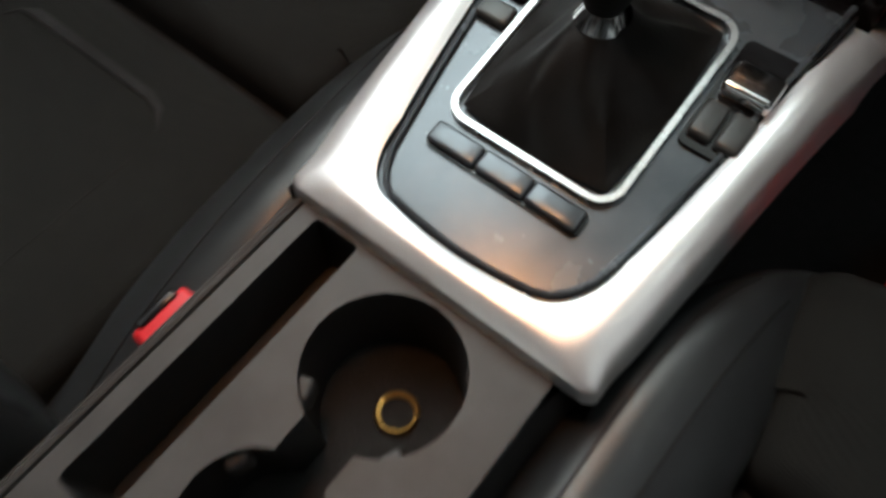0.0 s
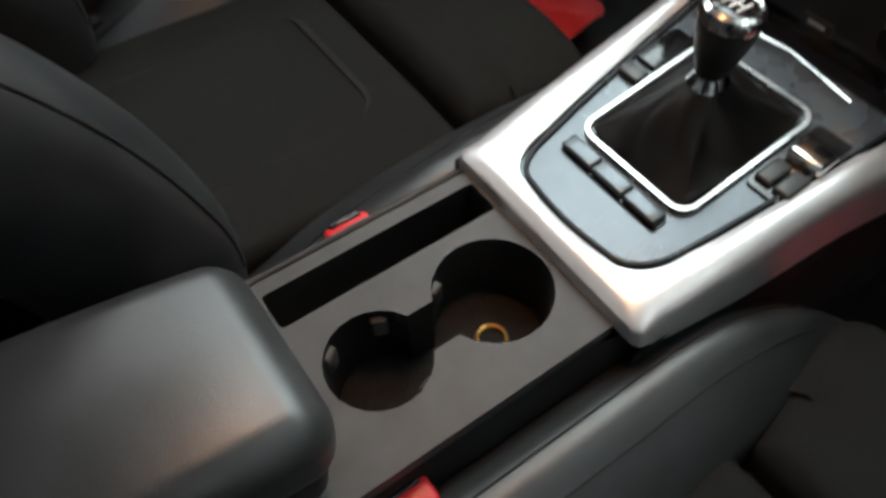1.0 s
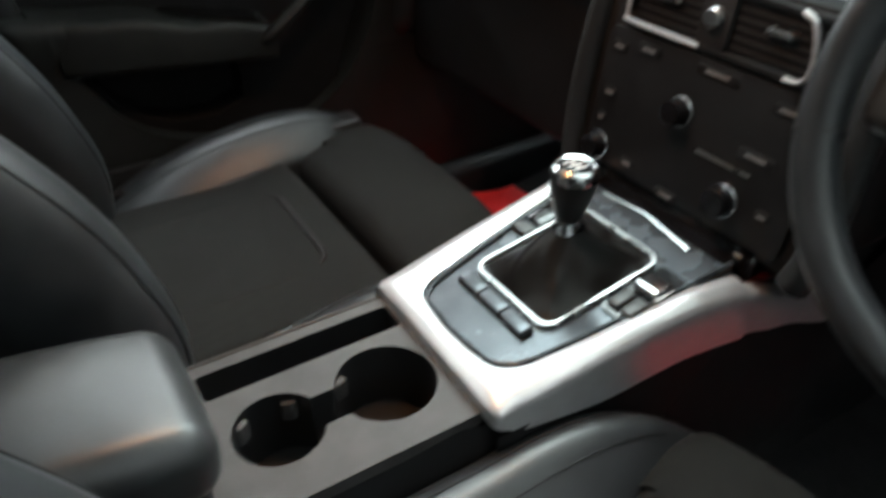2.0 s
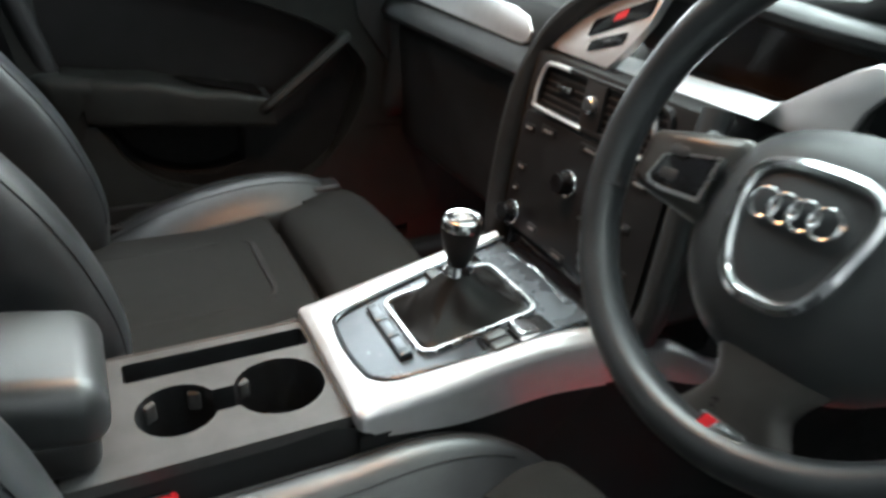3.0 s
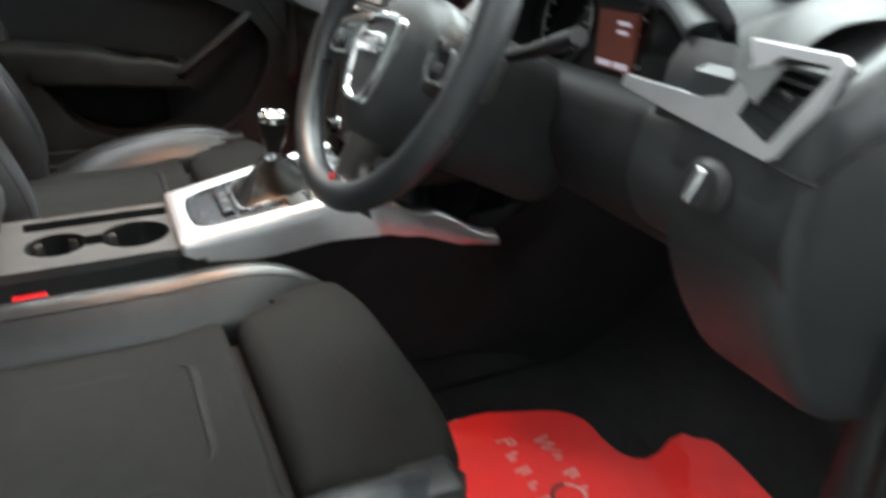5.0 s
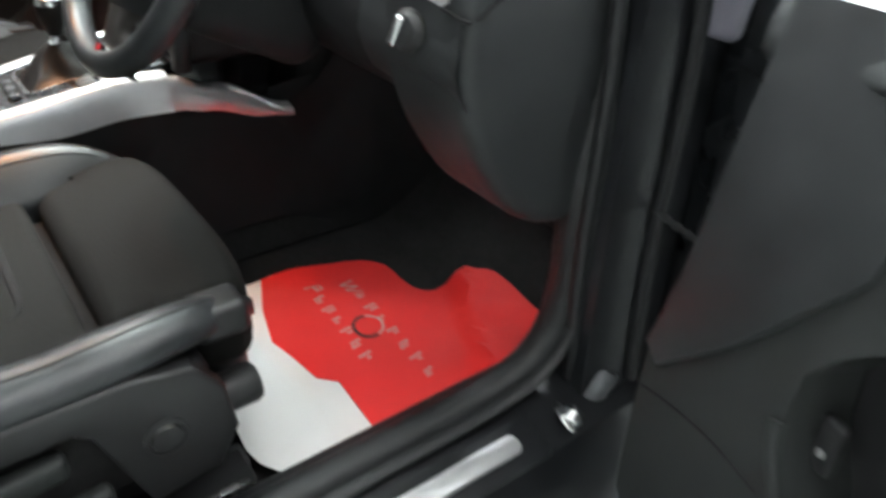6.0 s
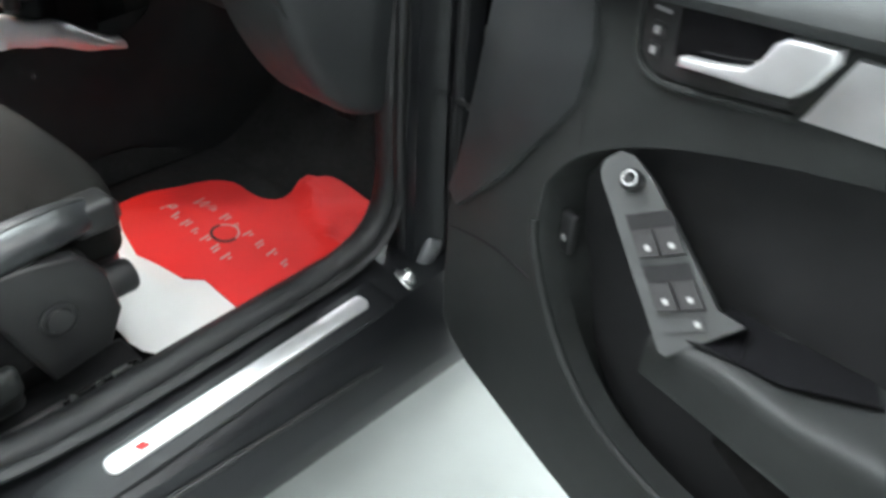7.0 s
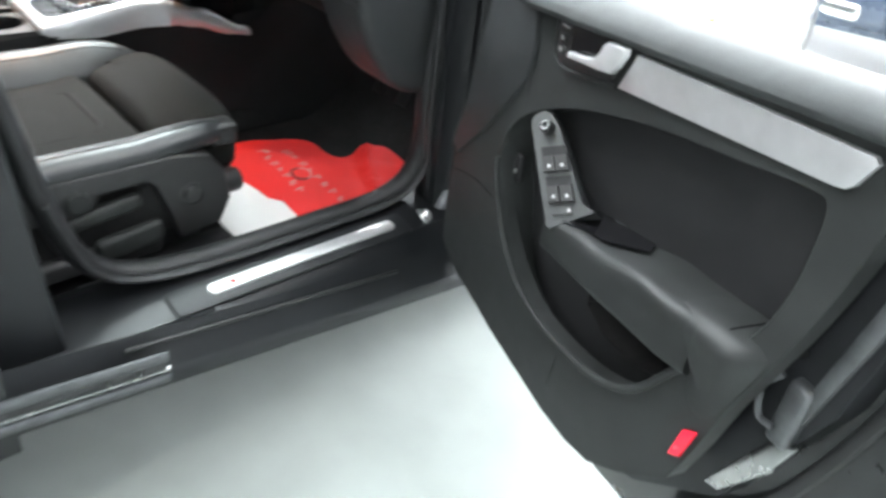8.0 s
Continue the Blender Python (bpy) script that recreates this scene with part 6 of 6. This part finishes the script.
        part("window_switch", rounded(0.030, 0.014, 0.012, 0.003, (2, 1, 1), 2, lambda p: place(0.415 + p.x, 0.030 + p.y, 0.705 - 0.6 * p.x + p.z)), GLOSS, ob, "black window switch")
    else:
        part("switch_panel", slab([(-0.02, 0.14), (0.0, 0.05), (0.05, 0.02), (1.02, 0.03), (1.07, 0.10), (1.14, 0.45), (1.28, 1.10), (1.10, 0.86), (0.70, 0.76), (0.30, 0.64), (0.12, 0.53), (0.03, 0.38)], -0.03, 0.002, 0.002, place=sp), SWITCH, ob, "grey switch panel")
        km = Matrix.Translation(sp(0.22, 0.40, 0.002)) @ nrm.to_track_quat("Z", "Y").to_matrix().to_4x4()
        mk = part("mirror_knob", lathe([(0.0105, 0), (0.0100, 0.010), (0.0080, 0.012)], km, 24), HARD, ob, "mirror adjuster knob")
        part("knob_ring", lathe([(0.0080, 0.011), (0.0078, 0.014), (0.006, 0.0150), (0.0045, 0.0142), (0.0, 0.0146)], km, 24), GLOSS, mk, "dark knob top")
        part("knob_trim", torus(km @ pose(0, 0, 0.0138), 0.0062, 0.0013, 24, 6), CHROME, mk, "thin chrome ring")

        def sq(a, b, d):
            return sp(a + 0.34 * (b - 0.25), b, d)

        def quad(a0, a1, b0, b1):
            return [(a0, b0), (a0, b1), (a1, b1), (a1, b0)]
        for a0 in (0.35, 0.64):
            # flat dark plate takes the place of the well's shade
            part("window_well_shade", slab(quad(a0, a0 + 0.25, 0.17, 0.74), 0.002, 0.003, place=sq), KNEE, ob, "dark plate for the shade in the switch well")
            for b0 in (0.18, 0.47):
                k = part("window_switch", slab(quad(a0 + 0.10, a0 + 0.25, b0, b0 + 0.26), 0.002, 0.009, 0.002, place=sq), HARD, ob, "black window switch")
                part("switch_mark", slab(quad(a0 + 0.185, a0 + 0.215, b0 + 0.11, b0 + 0.17), 0.0092, 0.0098, place=sq), SWITCHMARK, k)
        part("child_lock", slab(quad(0.93, 1.0, 0.20, 0.66), 0.002, 0.005, 0.001, place=sq), SWITCH, ob)
        part("switch_mark", slab(quad(0.95, 0.98, 0.56, 0.62), 0.0052, 0.0058, place=sq), SWITCHMARK, ob)
        # boot release in the bowl and the reflector at the rear end
        bz = part("boot_release", rounded(0.022, 0.012, 0.050, 0.005, (2, 1, 3), 2, lambda p: place(0.336 + p.x, p.y + 0.009, 0.648 + p.z)), KNEE, ob, "black boot release switch")
        part("release_mark", rounded(0.006, 0.005, 0.007, 0.002, (1, 1, 1), 2, lambda p: place(0.337 + p.x, p.y + 0.015, 0.643 + p.z)), GREYMARK, bz)
        part("reflector", slab([(0.831, 0.524), (0.848, 0.536), (0.857, 0.586), (0.838, 0.572)], 0.0, 0.004, 0.001, place=pw), REFLECTOR, ob, "bright red reflector")
        part("screw_cap", lathe([(0.008, 0), (0.008, 0.003), (0, 0.003)], Matrix.Translation(place(0.862, 0.032, 0.625)) @ pose(0, 0, 0, 90, 0, -19), 16), HARD, ob)
        part("latch", rounded(0.05, 0.03, 0.09, 0.01, (1, 1, 2), 2, lambda p: place(0.905 + p.x * 0.6, p.y - 0.030, 0.645 + p.z)), STEEL, ob, "metal door latch")
        part("latch_bar", sweep(smooth_path([place(0.884, -0.012, 0.69), place(0.870, -0.010, 0.66), place(0.880, -0.010, 0.625), place(0.90, -0.012, 0.625)], 10), oval(0.004, 0.004, 8)), STEEL, ob, "hooked latch bar")
        part("shut_plate", slab([(0.848, 0.468), (0.870, 0.476), (0.915, 0.560), (0.932, 0.622), (0.898, 0.596)], -0.034, -0.020, 0.003, place=pl), PEWTER, ob, "pale plate on the shut face")
        # grey strip drawn for the reflected light on the door edge
        part("edge_light_strip", slab([(0.906, 0.650), (0.922, 0.645), (0.952, 0.82), (0.965, 0.95), (0.945, 0.95), (0.932, 0.82)], -0.034, -0.022, 0.003, place=pl), STEEL, ob, "grey strip for the light on the door's outer edge")
        part("edge_seal", sweep(smooth_path([place(0.998, -0.06, 0.95), place(0.97, -0.06, 0.70), place(0.90, -0.06, 0.46), place(0.78, -0.06, 0.31)], 16), oval(0.008, 0.010, 8), up=(0, 0, 1)), RUBBER, ob)
    # window frame and glass
    path = smooth_path([place(0.16, -0.06, 0.96), place(0.36, -0.08, 1.13), place(0.62, -0.12, 1.29), place(0.90, -0.14, 1.34), place(0.96, -0.11, 1.18), place(0.975, -0.07, 0.98)], 30)
    part("window_frame", sweep(path, oval(0.016, 0.022, 10), up=tuple(place(0, 1, 0) - place(0, 0, 0))), PAINT, ob, "black window frame")
    return ob


front_door("driver_door", open_place, "driver's door standing open, charcoal trim with silver strip", True)
pdoor = front_door("passenger_door", closed_place, "closed passenger's door with dark trim and silver strip", False)
pg = part("window_glass", from_grid(lambda u, v: closed_place(lerp(0.20, 0.95, u), -0.07 - 0.05 * v, lerp(0.97, min(1.30, 0.99 + 0.45 * u + 0.02), v)), 8, 6), GLASS, pdoor)
pg.visible_shadow = False
mirror = thing("door_mirror", open_place(0.16, -0.20, 0.95), "black door mirror on the open door", "door mirror")
part("housing", rounded(0.10, 0.20, 0.13, 0.04, (3, 4, 3), 4, lambda p: open_place(0.19 + p.x, -0.24 + p.y, 1.02 + p.z)), PAINT, mirror)
part("arm", sweep([open_place(0.19, -0.10, 0.97), open_place(0.19, -0.18, 0.99)], oval(0.02, 0.015, 10)), PAINT, mirror)
part("glass", rounded(0.005, 0.16, 0.10, 0.002, (1, 2, 2), 2, lambda p: open_place(0.242 + p.x, -0.24 + p.y, 1.02 + p.z)), CHROME, mirror)


# ---- paper mats ----
def mat_height(x, y, s):
    toe = max(0.0, y - 0.50)
    return 0.324 - 0.016 * min(1.0, max(0.0, (x * s - 0.46) / 0.16)) + 0.05 * toe ** 1.4 + 0.016 * math.exp(-(((x * s - 0.56) * 0.5 + (y - 0.56)) / 0.018) ** 2) + 0.006 * math.exp(-(((x * s - 0.40) - 0.9 * (y - 0.45)) / 0.018) ** 2) + 0.006 * math.sin(9 * x * s + 14 * y) + 0.004 * math.sin(31 * y - 12 * x * s)


def paper_mat(s, label):
    ob = thing("paper_floor_mat", (s * 0.45, 0.4, 0.30), label, "floor mat", "paper mats in the footwells")

    def sheet(outline, lift, nm, mat_, lab):
        bm = bmesh.new()
        vs = [bm.verts.new((x, y, 0)) for x, y in outline]
        es = [bm.edges.new((vs[i], vs[(i + 1) % len(vs)])) for i in range(len(vs))]
        bmesh.ops.triangle_fill(bm, use_beauty=True, edges=es)
        for _ in range(3):
            bmesh.ops.subdivide_edges(bm, edges=[e for e in bm.edges if e.calc_length() > 0.03], cuts=1, use_grid_fill=False)
            bmesh.ops.triangulate(bm, faces=[f for f in bm.faces if len(f.verts) > 3])
        ext = bmesh.ops.extrude_face_region(bm, geom=list(bm.faces))
        up = {v for v in ext["geom"] if isinstance(v, bmesh.types.BMVert)}
        for v in bm.verts:
            x, y = v.co.x, v.co.y
            v.co = Vector((s * x, y - (0.115 if s < 0 else 0.0), mat_height(x, y, 1) + lift + (0.0012 if v in up else 0.0)))
        return part(nm, bm, mat_, ob, lab)

    red = [(0.262, 0.330)] + [(p.x, p.y) for p in smooth_path([(0.264, 0.40, 0), (0.285, 0.495, 0), (0.325, 0.535, 0), (0.375, 0.538, 0), (0.415, 0.545, 0), (0.440, 0.570, 0), (0.436, 0.625, 0), (0.455, 0.665, 0), (0.50, 0.672, 0), (0.595, 0.664, 0)], 22)] \
        + [(0.650, 0.575), (0.672, 0.50), (0.680, 0.45), (0.690, 0.320), (0.536, 0.322), (0.518, 0.296), (0.417, 0.276), (0.33, 0.300)]
    sheet(red, 0.0, "red_sheet", REDPAPER, "bright red printed paper")
    white = [(0.258, 0.350), (0.33, 0.330), (0.417, 0.310), (0.51, 0.320), (0.540, 0.345), (0.690, 0.345), (0.684, 0.28), (0.662, 0.245), (0.650, 0.212), (0.630, 0.185), (0.605, 0.168), (0.575, 0.162), (0.53, 0.166), (0.47, 0.172), (0.40, 0.165), (0.27, 0.17)]
    sheet(white, -0.0025, "white_sheet", WHITEPAPER, "white paper border")
    return ob


mat_ob = paper_mat(1, "red and white printed paper mat in the driver's footwell")
paper_mat(-1, "red and white paper mat in the passenger's footwell")


def mat_print(x, y, a, w, h, material_):
    """A short printed bar on the driver's mat."""
    ca, sa = math.cos(a), math.sin(a)

    def pl(p, q, d):
        xx, yy = x + p * ca - q * sa, y + p * sa + q * ca
        return (xx, yy, mat_height(xx, yy, 1) + 0.0022 + d)
    part("print_bar", slab([(-w / 2, -h / 2), (w / 2, -h / 2), (w / 2, h / 2), (-w / 2, h / 2)], 0.0, 0.0006, place=pl), material_, mat_ob)


# two lines of print, of which only the first letters can be read, with a round emblem between
for k, lean in enumerate((0.31, -0.31, 0.31, -0.31)):
    mat_print(0.343 + 0.0095 * k, 0.447, lean, 0.0026, 0.030, PRINTGREY)
mat_print(0.338, 0.386, 0.0, 0.0036, 0.028, PRINTGREY)
for dx, dy, turn, run in ((0.007, 0.0125, 1.45, 0.013), (0.0135, 0.0065, 0.0, 0.011), (0.007, 0.001, 1.60, 0.013)):
    mat_print(0.338 + dx, 0.386 + dy, turn, 0.0034, run, PRINTGREY)
for x0, x1, y0, n in ((0.392, 0.588, 0.446, 7), (0.370, 0.512, 0.383, 6)):
    for i in range(n):
        x = lerp(x0, x1, i / (n - 1))
        mat_print(x - 0.004, y0, 0.10, 0.0034, (0.018, 0.022, 0.015, 0.020)[i % 4], PRINTGREY)
        mat_print(x + 0.004, y0 + (0.003 if i % 2 else -0.003), 0.10, 0.0034, (0.010, 0.016, 0.007)[i % 3], PRINTGREY)
for i in range(9):
    a = radians(180 + 22 * i)
    mat_print(0.462 + 0.023 * math.cos(a), 0.418 + 0.023 * math.sin(a), a + math.pi / 2, 0.011, 0.0050, PRINTDARK)
for i in range(7):
    a = radians(25 + 21 * i)
    mat_print(0.462 + 0.023 * math.cos(a), 0.418 + 0.023 * math.sin(a), a + math.pi / 2, 0.010, 0.0035, PRINTGREY)

# ---- another car in the hall ----
other = thing("parked_car", (0.13, 5.92, 0.0), "dark blue car parked farther up the hall", "car")
OM = pose(0.13, 5.92, 0, 0, 0, 20)


def other_fn(u, v):
    a = math.pi * v
    L = lerp(-2.2, 2.2, u)
    end = 1 - abs(2 * u - 1) ** 6 * 0.25
    cabin = 0.45 * math.exp(-((L + 0.2) / 1.15) ** 4)
    c, s = math.cos(a), math.sin(a)
    x = 0.9 * end * math.copysign(abs(c) ** 0.35, c) * (1 - 0.22 * cabin * s)
    z = 0.25 + (0.68 + cabin) * end * s ** 0.45
    return OM @ Vector((x, L, z))


part("body", from_grid(other_fn, 40, 24, caps=True), BLUEPAINT, other)
for sx in (-1, 1):
    for sy in (-1.35, 1.4):
        w = part("wheel", lathe([(0.0, 0.11), (0.19, 0.11), (0.20, 0.10), (0.22, 0.11), (0.31, 0.11), (0.32, 0.09), (0.32, -0.09), (0.31, -0.11), (0, -0.11)], OM @ pose(sx * 0.80, sy, 0.32, 0, 90 * sx, 0), 32), TYRE, other, "dark car wheel")
        part("rim", lathe([(0.0, 0.115), (0.05, 0.118), (0.19, 0.112), (0.19, 0.10)], OM @ pose(sx * 0.80, sy, 0.32, 0, 90 * sx, 0), 24), PEWTER, w)
for sx in (-1, 1):
    part("headlamp", rounded(0.34, 0.12, 0.13, 0.05, (3, 1, 2), 4, m=OM @ pose(sx * 0.62, -2.08, 0.68, 0, 0, sx * 18)), CHROME, other, "bright headlamp")
for sx in (-1, 1):
    part("fog_lamp", rounded(0.26, 0.06, 0.09, 0.03, (3, 1, 2), 3, m=OM @ pose(sx * 0.55, -2.215, 0.36, 0, 0, sx * 14)), CHROME, other, "bright lower lamp")
part("bumper", rounded(1.7, 0.2, 0.28, 0.08, (6, 2, 2), 4, m=OM @ pose(0, -2.13, 0.40)), BLUEPAINT, other)
part("grille", rounded(0.6, 0.06, 0.20, 0.03, (3, 1, 2), 3, m=OM @ pose(0, -2.22, 0.58)), GLOSS, other)

# yellow post by the far glazing
post = thing("vehicle_lift_post", (-2.4, 6.4, 0), "yellow steel vehicle lift post", "lift post")
part("column", box(-2.55, -2.25, 6.3, 6.55, 0, 2.8, 0.01), YELLOWPAINT, post)
part("foot", box(-2.7, -2.1, 6.15, 6.7, 0, 0.03, 0.005), YELLOWPAINT, post)
